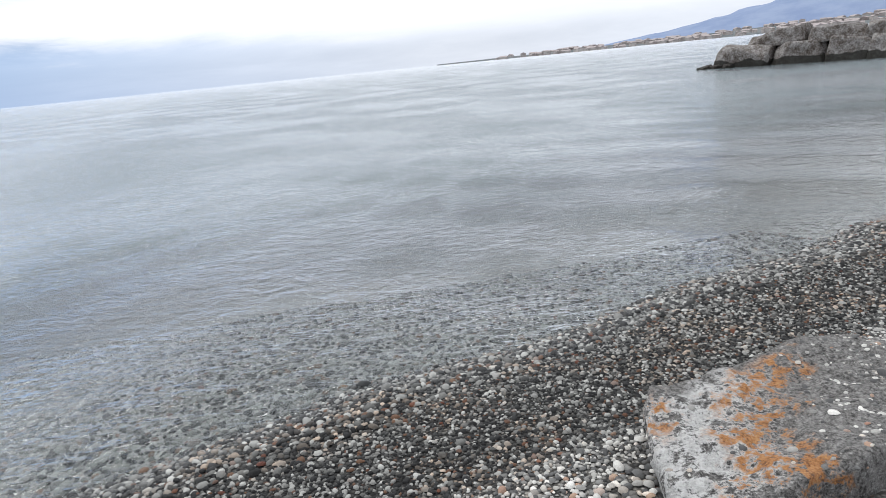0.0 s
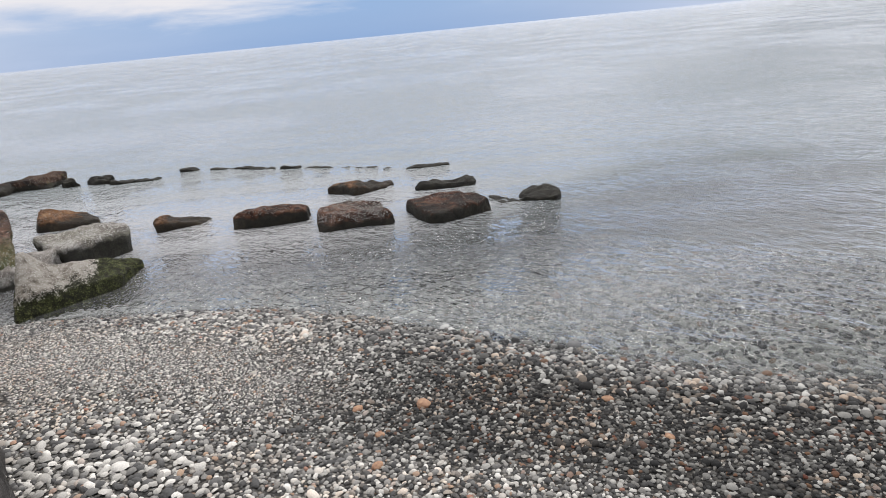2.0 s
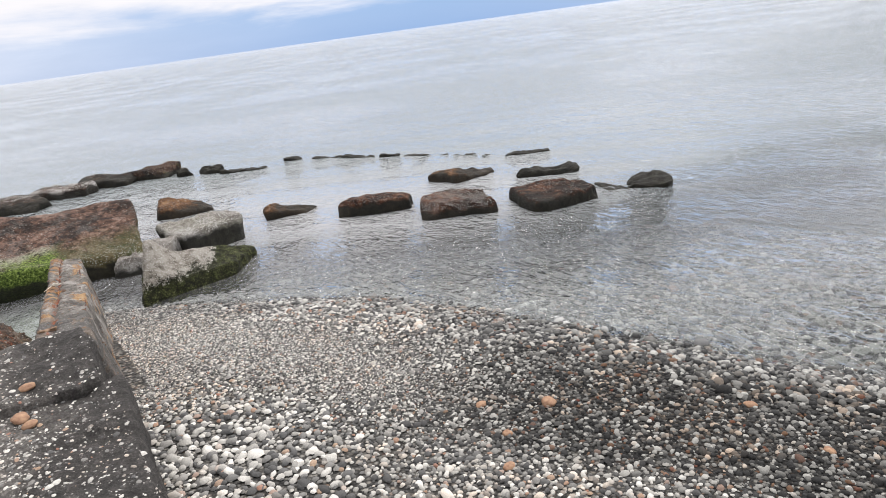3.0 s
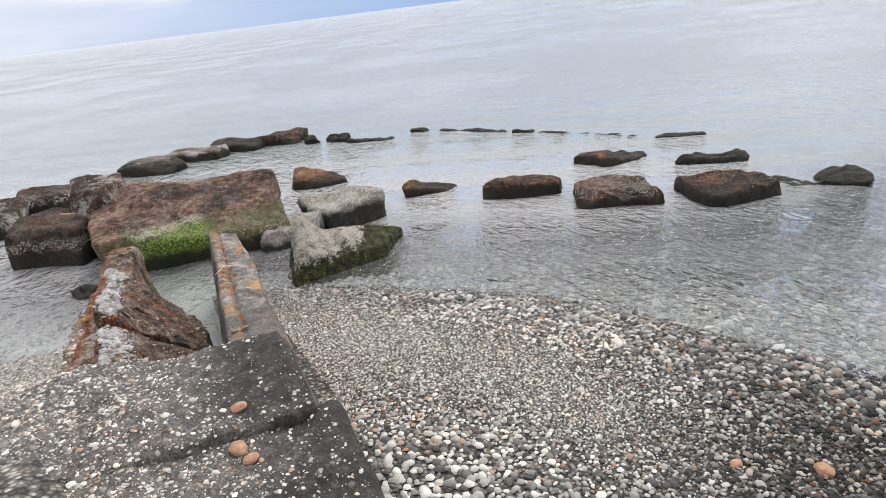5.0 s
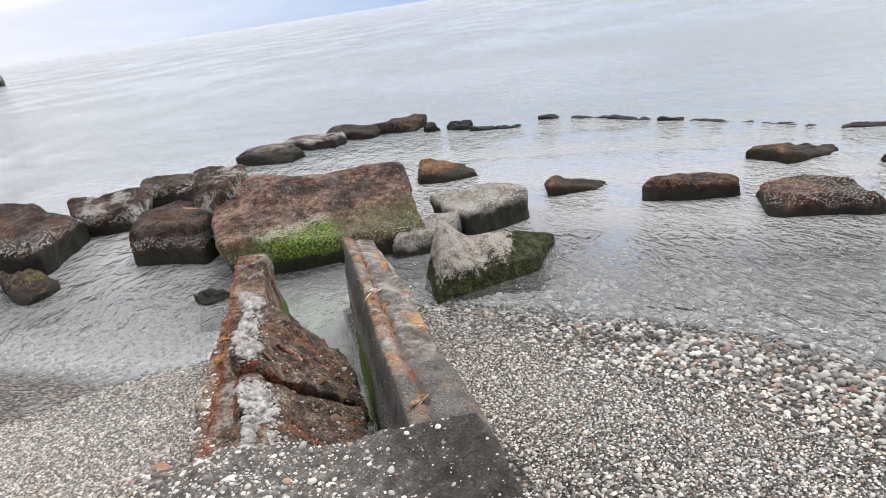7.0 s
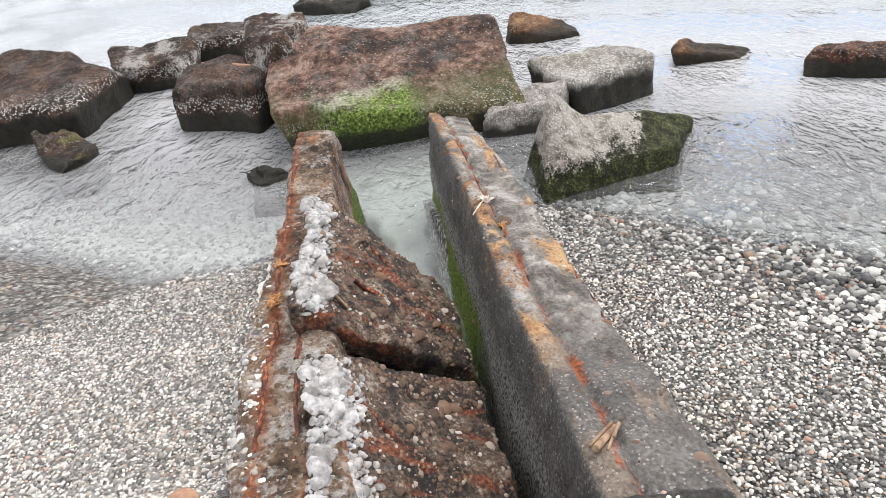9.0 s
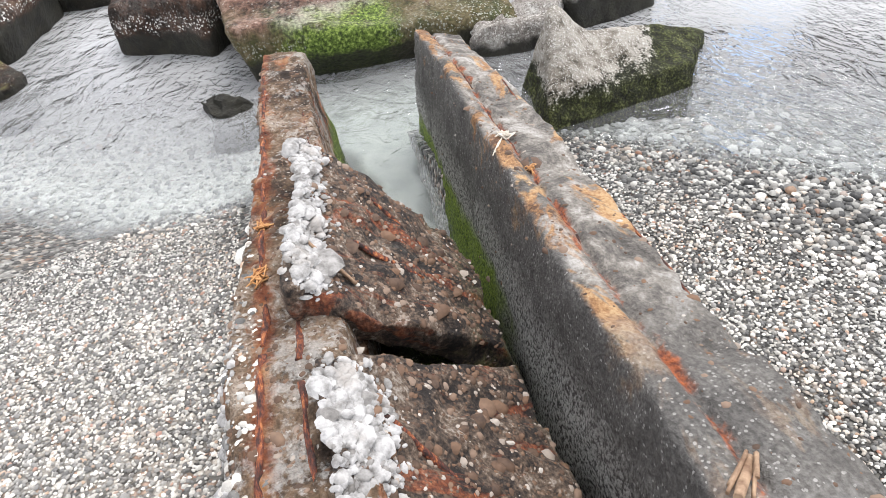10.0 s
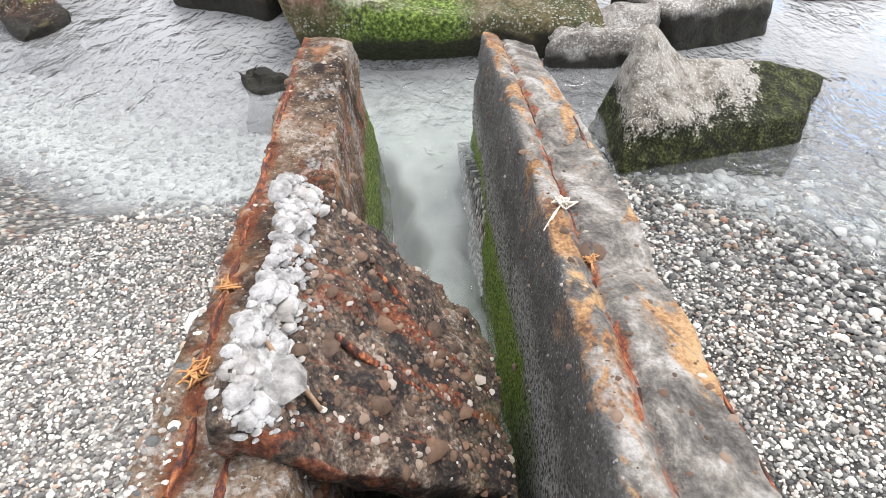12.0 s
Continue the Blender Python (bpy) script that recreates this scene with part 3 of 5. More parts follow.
def plate_shader(n):
    """Broken lid: brown concrete crust with aggregate, rust running down it in streaks."""
    g, p, z = place_of(n)
    fine, middle = n.noise(p, 75.0, 5.0, 0.65), n.noise(p, 13.0, 6.0, 0.68)
    lines = n.noise(n.stretch(p, 3.4, 0.7, 0.7), 4.2, 6.0, 0.66, 0.5)
    mixed = n.contrast(n.math("ADD", n.math("MULTIPLY", n.noise(p, 6.0, 5.0, 0.6), 0.25), n.math("ADD", n.math("MULTIPLY", middle, 0.4), n.math("MULTIPLY", fine, 0.35))), 2.2)
    colour = n.ramp(mixed, [(0.38, (0.012, 0.009, 0.008)), (0.46, (0.042, 0.030, 0.024)), (0.54, (0.095, 0.066, 0.048)), (0.62, (0.17, 0.125, 0.092)), (0.74, (0.38, 0.34, 0.30))])
    colour = n.mix(n.math("MULTIPLY", n.step(lines, 0.55, 0.63), 0.85), colour, n.ramp(fine, [(0.35, (0.06, 0.016, 0.009)), (0.55, (0.24, 0.065, 0.025)), (0.72, (0.42, 0.17, 0.07))]))
    colour = n.mix(n.math("MULTIPLY", n.math("SUBTRACT", 1.0, n.step(lines, 0.30, 0.42)), 0.7), colour, n.mix(n.step(fine, 0.4, 0.65), (0.03, 0.028, 0.025), (0.13, 0.125, 0.115)))
    low = n.math("MULTIPLY", n.math("SUBTRACT", 1.0, n.step(z, 0.46, 0.62)), n.step(middle, 0.42, 0.6))
    colour = n.mix(n.math("MULTIPLY", low, 0.55), colour, (0.11, 0.12, 0.035))
    return principled(n, colour, 0.8, n.bump(n.math("ADD", n.math("MULTIPLY", middle, 1.3), n.math("MULTIPLY", fine, 0.9)), 1.0, 0.022))


def deck_shader(n):
    """Old dark concrete: grit, pale bits of aggregate and worn paler patches."""
    g, p, z = place_of(n)
    fine, middle, broad = n.noise(p, 90.0, 4.0, 0.65), n.noise(p, 16.0, 5.0, 0.65), n.noise(p, 2.4, 4.0)
    y = n.add("ShaderNodeSeparateXYZ", inputs={0: p}).outputs[1]
    worn = n.step(n.math("ADD", y, n.math("MULTIPLY", n.math("SUBTRACT", broad, 0.5), 1.1)), -0.35, -0.85)
    dark = n.ramp(n.contrast(n.math("ADD", n.math("MULTIPLY", middle, 0.5), n.math("MULTIPLY", fine, 0.5)), 1.4), [(0.36, (0.016, 0.015, 0.014)), (0.5, (0.038, 0.035, 0.033)), (0.62, (0.075, 0.07, 0.066)), (0.72, (0.17, 0.16, 0.15))])
    grey = n.ramp(n.contrast(n.math("ADD", n.math("MULTIPLY", middle, 0.5), n.math("MULTIPLY", fine, 0.5)), 1.4), [(0.36, (0.05, 0.046, 0.042)), (0.5, (0.125, 0.116, 0.107)), (0.62, (0.21, 0.20, 0.187)), (0.72, (0.34, 0.33, 0.31))])
    return principled(n, n.mix(worn, dark, grey), 0.8, n.bump(n.math("ADD", middle, n.math("MULTIPLY", fine, 0.8)), 1.0, 0.022))


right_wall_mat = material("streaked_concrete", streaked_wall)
wall_mat = material("rusty_concrete", lambda n: crust(n, WORN, 0.5, 0.2, rust=0.5, bar=(0.0558, 1.5025), moss=0.95, moss_range=(0.24, 0.38), moss_fill=0.25, grain=45.0, wet_line=0.1, salt=0.5))
gap_shade_mat = material("dark_gap_filler", lambda n: crust(n, DARK, 0.5, 0.3, moss=0.9, grain=70.0, wet_line=0.12))
plate_mat = material("rusty_broken_plate", plate_shader)
deck_mat = material("dark_deck_concrete", deck_shader)
groyne_rock = material("pale_groyne_rock", lambda n: crust(n, [(0.3, (0.07, 0.055, 0.045)), (0.42, (0.14, 0.12, 0.105)), (0.55, (0.25, 0.235, 0.225)), (0.75, (0.40, 0.385, 0.37))], 0.9, 0.0, grain=3.0, chip=0.15, wet_line=0.6, wander=1.3, wander_scale=0.8))


# ---- mesh helpers ----
def part(name, data, mat, parent=None, label=""):
    """One mesh object from a bmesh or a mesh, under a thing or a part."""
    if isinstance(data, bmesh.types.BMesh):
        mesh = bpy.data.meshes.new(name)
        data.to_mesh(mesh)
        data.free()
    else:
        mesh = data
    mesh.materials.clear()
    mesh.materials.append(mat)
    ob = new(name, mesh)
    if parent is not None:
        ob.parent = parent
    if label:
        ob["label"] = label
    return ob


def smooth(mesh):
    mesh.polygons.foreach_set("use_smooth", np.ones(len(mesh.polygons), dtype=bool))
    return mesh


def mesh_from(name, verts, faces):
    mesh = bpy.data.meshes.new(name)
    verts = np.asarray(verts, dtype=np.float32)
    faces = np.asarray(faces, dtype=np.int32)
    k = faces.shape[1]
    mesh.vertices.add(len(verts))
    mesh.vertices.foreach_set("co", verts.ravel())
    mesh.loops.add(faces.size)
    mesh.loops.foreach_set("vertex_index", faces.ravel())
    mesh.polygons.add(len(faces))
    mesh.polygons.foreach_set("loop_start", np.arange(0, faces.size, k, dtype=np.int32))
    mesh.update(calc_edges=True)
    return smooth(mesh)


def hull_bm(corners, cuts, rounding=0.35, rough=0.04, seed=0, origin=(0, 0, 0), chips=0.0, facets=0):
    """A block between eight corners (four low, four high, in the same turn), its edges rounded and its faces broken up by noise."""
    nx, ny, nz = cuts
    low, high = [Vector(c) for c in corners[:4]], [Vector(c) for c in corners[4:]]
    bm = bmesh.new()
    made = {}
    size = sum(((low[1] - low[0]).length, (low[3] - low[0]).length, (high[0] - low[0]).length)) / 3

    rng = random.Random(seed * 17 + 5)
    planes = []
    for _ in range(facets):
        normal = Vector((rng.choice((-1, 1)) * rng.uniform(0.3, 1), rng.choice((-1, 1)) * rng.uniform(0.3, 1), rng.uniform(0.1, 1))).normalized()
        reach = abs(normal.x) + abs(normal.y) + abs(normal.z)
        planes.append((normal, reach * rng.uniform(0.66, 0.86)))

    def vert(i, j, k):
        if (i, j, k) not in made:
            a = Vector((2 * i / nx - 1, 2 * j / ny - 1, 2 * k / nz - 1))
            # squeeze towards a rounded box
            e = 2 / max(rounding, 0.05)
            length = (abs(a.x) ** e + abs(a.y) ** e + abs(a.z) ** e) ** (1 / e)
            a = a * (max(abs(a.x), abs(a.y), abs(a.z)) / max(length, 1e-6))
            for normal, h in planes:
                over = a.dot(normal) - h
                if over > 0:
                    a = a - normal * over * 0.9
            u, v, w = [(c + 1) / 2 for c in a]
            b = (low[0] * (1 - u) + low[1] * u) * (1 - v) + (low[3] * (1 - u) + low[2] * u) * v
            t = (high[0] * (1 - u) + high[1] * u) * (1 - v) + (high[3] * (1 - u) + high[2] * u) * v
            p = b * (1 - w) + t * w
            q = p + Vector((seed * 7.3, seed * 3.1, seed * 1.7))
            d = noise.noise_vector(q * (1.6 / size)) * rough * 1.5 + noise.noise_vector(q * (5.5 / size)) * rough * 0.6 + noise.noise_vector(q * 14) * min(rough * 0.4, 0.014) + noise.noise_vector(q * 40) * min(rough * 0.15, 0.006)
            if chips:
                c = noise.noise(q * 6.0)
                d += (Vector((0, 0, 0)) - a) * max(0.0, c - 0.1) * chips
            made[i, j, k] = bm.verts.new(p + d - Vector(origin))
        return made[i, j, k]

    def face(*keys):
        bm.faces.new([vert(*k) for k in keys]).smooth = True

    for i in range(nx):
        for j in range(ny):
            face((i, j, 0), (i, j + 1, 0), (i + 1, j + 1, 0), (i + 1, j, 0))
            face((i, j, nz), (i + 1, j, nz), (i + 1, j + 1, nz), (i, j + 1, nz))
    for i in range(nx):
        for k in range(nz):
            face((i, 0, k), (i + 1, 0, k), (i + 1, 0, k + 1), (i, 0, k + 1))
            face((i, ny, k), (i, ny, k + 1), (i + 1, ny, k + 1), (i + 1, ny, k))
    for j in range(ny):
        for k in range(nz):
            face((0, j, k), (0, j, k + 1), (0, j + 1, k + 1), (0, j + 1, k))
            face((nx, j, k), (nx, j + 1, k), (nx, j + 1, k + 1), (nx, j, k + 1))
    bmesh.ops.recalc_face_normals(bm, faces=bm.faces)
    return bm


ROCKS = []


def boulder(label, foot, tops, mat, inset=0.06, bottom=-0.5, facets=7, rounding=0.17, rough=0.05, cuts=(22, 18, 14), group="boulders in the shallows", name="boulder", category="boulder", under=0.22):
    """A boulder over a four-cornered foot, with the height of each top corner."""
    centre = sum((Vector((x, y, 0)) for x, y in foot), Vector()) / 4
    corners = []
    for x, y in foot:
        q = Vector((x, y, 0)).lerp(centre, under)
        corners.append((q.x, q.y, bottom))
    for (x, y), z in zip(foot, tops):
        d = centre - Vector((x, y, 0))
        q = Vector((x, y, 0)) + d.normalized() * min(inset, d.length * 0.6)
        corners.append((q.x, q.y, z))
    ROCKS.append(label)
    ob = part(name, hull_bm(corners, cuts, rounding, rough, len(ROCKS), centre, 0.0, facets), mat)
    ob.location = centre
    return tagged(ob, label, category, group)


# ---- the ground: one sheet of beach and seabed ----
SHORE = np.array([(60, 42), (14, 13.2), (5.67, 7.66), (3.84, 6.54), (2.0, 5.67), (0.71, 5.0), (-0.29, 4.6), (-1.24, 4.12), (-2.3, 3.55), (-3.1, 3.2), (-4.0, 2.85),
                  (-5.0, 2.55), (-5.9, 2.15), (-6.5, 1.6), (-7.1, 1.1), (-7.65, 0.5), (-7.85, 0.0), (-7.9, -0.8), (-7.8, -1.6), (-7.95, -2.3), (-8.6, -3.2), (-9.3, -4.0), (-11, -6.5), (-16, -14), (-60, -60)], dtype=float)


def shore_distance(x, y):
    """Signed distance from the waterline, positive on land."""
    best = np.full(x.shape, 1e9)
    sign = np.ones(x.shape)
    for a, b in zip(SHORE[:-1], SHORE[1:]):
        d = b - a
        t = np.clip(((x - a[0]) * d[0] + (y - a[1]) * d[1]) / (d @ d), 0, 1)
        px, py = x - a[0] - t * d[0], y - a[1] - t * d[1]
        dist = np.hypot(px, py)
        side = d[0] * (y - a[1]) - d[1] * (x - a[0])
        nearer = dist < best - 1e-9
        sign = np.where(nearer, np.where(side > 0, 1, -1), sign)
        best = np.minimum(best, dist)
    return best * sign


PROFILE = np.array([(-4000, -30), (-300, -14), (-60, -6), (-20, -2.6), (-8, -1.35), (-4, -0.72), (-2, -0.40), (-0.8, -0.19), (0, 0.0), (0.35, 0.13), (0.7, 0.21), (1.5, 0.33), (2.0, 0.41), (4.3, 0.68), (10, 1.35), (25, 2.2), (4000, 2.6)])


def lumps(x, y):
    return 0.022 * np.sin(1.7 * x + 0.6 * y) * np.cos(1.3 * y - 0.4 * x) + 0.010 * np.sin(5.1 * x - 2.2 * y + 1.0) * np.sin(3.9 * y + 1.7 * x)


def ground_height(x, y):
    d = shore_distance(x, y)
    z = np.interp(d, PROFILE[:, 0], PROFILE[:, 1]) + lumps(x, y) * np.clip(1 - np.abs(d) / 40, 0, 1)
    # shingle banked against the deck's far side
    bank = np.clip(1 - np.hypot(np.maximum(np.abs(x + 3.3) - 1.7, 0), np.maximum(np.abs(y + 1.7) - 0.35, 0)) / 0.75, 0, 1)
    z = z + 0.47 * bank * bank * (3 - 2 * bank)
    # the channel between the walls is scoured down to sand
    inside = (x > -8.6) & (x < -5.3) & (y > -0.95) & (y < -0.4)
    return np.where(inside, -0.34, z)


def spread(start, stop, step, reach, growth):
    inner = np.arange(start, stop + step / 2, step)
    out = [step]
    while sum(out) < reach:
        out.append(out[-1] * growth)
    far = np.cumsum(out)
    return np.concatenate([start - far[::-1], inner, stop + far])


def sheet(name, xs, ys, height):
    gx, gy = np.meshgrid(xs, ys)
    z = height(gx, gy)
    verts = np.stack([gx, gy, z], -1).reshape(-1, 3)
    w = len(xs)
    i = (np.arange(len(ys) - 1)[:, None] * w + np.arange(w - 1)[None, :]).ravel()
    return mesh_from(name, verts, np.stack([i, i + 1, i + w + 1, i + w], -1))


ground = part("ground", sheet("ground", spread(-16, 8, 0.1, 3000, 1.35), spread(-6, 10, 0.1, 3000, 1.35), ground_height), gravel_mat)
tagged(ground, "grey shingle beach running down under the shallow sea", "beach", kind="structure")


def swell(x, y):
    r = np.hypot(x + 4, y - 2)
    fade = np.clip(1 - r / 60, 0, 1)
    return fade * (0.010 * np.sin(1.1 * x + 2.1 * y + 0.6 * np.sin(0.8 * x)) + 0.006 * np.sin(3.1 * x - 2.4 * y + 1.3))


sea_mesh = sheet("water", spread(-24, 16, 0.2, 3000, 1.35), spread(-14, 30, 0.2, 3000, 1.35), swell)
co = np.empty(len(sea_mesh.vertices) * 3, dtype=np.float32)
sea_mesh.vertices.foreach_get("co", co)
co = co.reshape(-1, 3).astype(float)
depth_values = np.clip(-np.interp(shore_distance(co[:, 0], co[:, 1]), PROFILE[:, 0], PROFILE[:, 1]), 0, 30).astype(np.float32)
sea_mesh.attributes.new("depth", "FLOAT", "POINT").data.foreach_set("value", depth_values)
tagged(part("water", sea_mesh, sea_mat), "calm clear grey-green sea with small ripples", "sea", kind="structure")

# ---- the line of blocks standing in the water ----
GROUP = "boulders in the shallows"
boulder("low ochre rock tapering into the water", [(-9.75, 2.42), (-9.40, 3.35), (-9.75, 3.45), (-10.2, 2.72)], [0.17, 0.0, 0.02, 0.21], ochre_rock, facets=3, rounding=0.22)
boulder("long brown rounded block standing in the water", [(-8.86, 3.22), (-8.29, 4.10), (-8.52, 4.34), (-9.16, 3.50)], [0.20, 0.18, 0.17, 0.20], brown_rock, rounding=0.15, facets=1, inset=0.02, rough=0.03, under=0.05)
boulder("squarish brown block with a broken pale corner", [(-7.62, 3.84), (-7.02, 4.62), (-7.62, 4.92), (-8.27, 4.22)], [0.22, 0.19, 0.21, 0.23], broken_rock, rounding=0.13, facets=2, inset=0.03, rough=0.035, under=0.05)
boulder("dark brown wedge block with a barnacled top", [(-6.55, 4.86), (-6.32, 5.78), (-6.78, 5.95), (-7.42, 5.08)], [0.15, 0.12, 0.19, 0.19], brown_rock, rounding=0.15, facets=2, inset=0.03, rough=0.04, under=0.05)
boulder("small dark rock sloping into the water at the row's end", [(-6.38, 6.2), (-5.82, 6.52), (-6.1, 6.95), (-6.62, 6.6)], [0.02, 0.12, 0.15, 0.05], black_rock, facets=2)
boulder("flat dark rock awash between two blocks", [(-6.42, 6.0), (-6.2, 6.25), (-6.9, 6.55), (-7.0, 6.25)], [0.0, 0.0, 0.015, 0.015], black_rock, rough=0.02, facets=0)
boulder("low ochre rock behind the row of blocks", [(-8.75, 5.22), (-8.78, 6.15), (-9.1, 6.3), (-9.5, 5.1)], [0.13, 0.02, 0.04, 0.15], ochre_rock, facets=3, rounding=0.2)
boulder("thin dark rock ledge barely above the water", [(-8.2, 5.92), (-7.55, 6.75), (-7.8, 6.95), (-8.45, 6.1)], [0.05, 0.09, 0.10, 0.06], black_rock, facets=2)
# the reef that just breaks the surface, one ragged dark line
REEF_ROCK = "ragged dark reef rock just breaking the surface"
for x, y, w, turn, z in ((-14.15, 4.82, 0.22, 44, 0.07), (-13.6, 5.28, 0.5, 36, 0.004), (-12.85, 5.72, 0.45, 24, 0.012), (-12.1, 6.05, 0.26, 28, 0.04), (-11.3, 6.4, 0.6, 24, 0.002),
                         (-10.4, 6.8, 0.45, 26, 0.008), (-9.5, 7.35, 0.45, 54, 0.016), (-14.5, 3.55, 0.26, 60, 0.05), (-14.2, 3.95, 0.3, 52, 0.02)):
    c, d = math.cos(radians(turn)), math.sin(radians(turn))
    foot = [(x + u * w * c - v * 0.09 * d, y + u * w * d + v * 0.09 * c) for u, v in ((-1, -1), (1, -1.2), (1, 0.8), (-0.9, 1.1))]
    boulder(REEF_ROCK, foot, [z * 1.1, z * 0.3, z * 0.6, z * 1.2], black_rock, rough=0.022, facets=1, inset=0.02, bottom=-0.3, cuts=(22, 8, 8))

# ---- the heap round the mossy slab ----
boulder("brown rock behind the mossy slab", [(-11.5, 1.4), (-11.35, 2.3), (-11.8, 2.45), (-12.15, 1.5)], [0.24, 0.03, 0.06, 0.28], ochre_rock, facets=3, rounding=0.2)
boulder("pale grey boulder with a dark undercut end", [(-9.02, 1.15), (-9.15, 2.08), (-9.75, 2.2), (-10.0, 1.05)], [0.26, 0.32, 0.34, 0.32], grey_rock, facets=2, rounding=0.14, rough=0.045, under=0.16)
boulder("low grey stone lying beside the mossy slab", [(-8.95, 0.35), (-8.9, 1.05), (-9.3, 1.35), (-9.35, 0.4)], [0.17, 0.25, 0.30, 0.22], pale_rock, rounding=0.24, facets=2)
peak_bm = hull_bm([(-7.70, 0.42, -0.2), (-7.78, 1.40, -0.2), (-8.36, 1.92, -0.2), (-8.5, 0.5, -0.2), (-7.82, 0.50, 0.16), (-7.90, 1.50, 0.12), (-8.36, 1.88, 0.10), (-8.28, 0.68, 0.46)],
                  (34, 26, 20), 0.08, 0.03, 91, (-8.1, 1.1, 0))
for v in peak_bm.verts:
    v.co.z += 0.13 * math.exp(-((v.co.y + 0.36) / 0.13) ** 2) * min(max(v.co.z / 0.4, 0), 1)
peak = part("boulder", peak_bm, peaked_rock)
peak.location = (-8.1, 1.1, 0)
tagged(peak, "pale grey peaked boulder with a green algae side", "boulder", GROUP)
slab = boulder("large brown slab tilted forward, bright green moss along its foot", [(-9.52, -1.36), (-9.0, 0.86), (-10.72, 1.02), (-11.2, -1.32)], [0.40, 0.24, 0.66, 0.72], slab_rock, inset=0.04, facets=0, rounding=0.07, rough=0.045, cuts=(52, 40, 18))
for v in slab.data.vertices:
    # the foot bulges out under the moss, and the worn face is stepped along its layers
    p = v.co + slab.location
    front = min(max((p.x + 10.1) / 0.5, 0), 1)
    bulge = math.exp(-((p.y + 0.55) / 0.48) ** 2) * math.exp(-((p.z - 0.22) / 0.2) ** 2) * front
    v.co.x += 0.13 * bulge
    v.co.z += 0.05 * bulge + (0.02 * math.sin(9 * (p.x * 0.97 - p.y * 0.2) + 2 * noise.noise(p * 1.3)) * min(max((p.z - 0.25) / 0.15, 0), 1))
boulder("white-crusted boulder leaning on the slab", [(-10.5, -1.46), (-10.55, -0.84), (-11.6, -0.72), (-11.85, -1.62)], [0.66, 0.80, 0.86, 0.84], crusted_rock, facets=4)
boulder("dark cubic block with a barnacle belt", [(-10.85, -2.4), (-10.25, -1.45), (-11.1, -1.1), (-11.6, -2.2)], [0.47, 0.47, 0.55, 0.55], dark_rock, rounding=0.16, facets=2, rough=0.04, under=0.06)
boulder("large brown boulder with a pale barnacle belt", [(-11.5, -5.0), (-11.2, -3.38), (-12.75, -2.95), (-13.6, -4.7)], [0.38, 0.36, 0.52, 0.68], lipped_rock, rough=0.06, cuts=(34, 28, 16), facets=2, rounding=0.12, under=0.2)
boulder("grey-topped boulder behind the brown one", [(-12.65, -3.3), (-12.45, -2.35), (-13.4, -2.2), (-13.9, -3.6)], [0.36, 0.30, 0.40, 0.46], crusted_rock, facets=2, rounding=0.2)
boulder("brown boulder on the far side of the heap", [(-13.5, -2.5), (-13.3, -1.7), (-14.2, -1.5), (-14.4, -2.6)], [0.33, 0.31, 0.38, 0.40], dark_rock, facets=3)
boulder("small dark wedge stone with yellow-green algae", [(-10.2, -3.4), (-10.55, -3.05), (-11.0, -3.3), (-11.3, -3.95)], [0.12, 0.14, 0.2, 0.24], weedy_rock, bottom=-0.3, under=0.05)
boulder("small black stone in the lagoon", [(-9.05, -1.65), (-8.95, -1.3), (-9.3, -1.25), (-9.4, -1.6)], [0.04, 0.03, 0.08, 0.11], black_rock, bottom=-0.28, under=0.0)
for x, y, w, turn, tops, mat in ((-15.6, -0.35, 0.72, 45, 0.25, dark_rock), (-16.2, 0.5, 0.78, 46, 0.22, crusted_rock), (-16.45, 1.45, 0.72, 50, 0.20, dark_rock), (-16.1, 2.4, 0.55, 48, 0.26, weedy_rock), (-15.3, 2.82, 0.19, 30, 0.15, black_rock), (-15.0, 3.3, 0.30, 52, 0.12, black_rock)):
    c, d = math.cos(radians(turn)), math.sin(radians(turn))
    deep = min(w * 0.6, 0.36)
    foot = [(x + u * w * c + v * deep * d, y + u * w * d - v * deep * c) for u, v in ((-1, 1), (0.95, 1), (1, -0.9), (-1, -1))]
    boulder("dark barnacled rock in the old breakwater line", foot, [tops * 0.75, tops * 0.7, tops, tops], mat, facets=3)


# ---- the old outfall: a concrete deck and the two walls that run from it into the sea ----
def block(name, low, high, mat, cuts, rounding=0.12, rough=0.015, chips=0.0, seed=1, parent=None, label="", bottom=None):
    origin = Vector(low[0])
    ob = part(name, hull_bm(list(low) + list(high), cuts, rounding, rough, seed, origin if parent is None else (0, 0, 0), chips), mat, parent, label)
    if parent is None:
        ob.location = origin
    return ob


deck_thing = tagged(new("concrete_deck"), "dark worn concrete deck, broken in two levels and strewn with pebbles", "concrete deck")
deck = block("front_slab", [(-4.95, -1.25, 0.1), (-4.80, -0.18, 0.1), (-4.0, -0.16, 0.1), (-4.0, -1.6, 0.1)],
             [(-5.05, -1.24, 1.02), (-4.78, -0.22, 1.0), (-4.02, -0.21, 0.99), (-4.10, -1.80, 1.03)], deck_mat, (60, 50, 14), 0.05, 0.03, 0.04, 3, deck_thing)
deck_back = block("rear_slab", [(-4.05, -1.75, 0.1), (-4.05, -0.10, 0.1), (-1.2, -0.22, 0.2), (-1.1, -2.2, 0.2)],
                  [(-4.15, -1.80, 1.028), (-4.12, -0.14, 0.955), (-1.3, -0.30, 0.90), (-1.2, -2.2, 0.95)], deck_mat, (50, 80, 12), 0.05, 0.03, 0.04, 4, deck_thing)

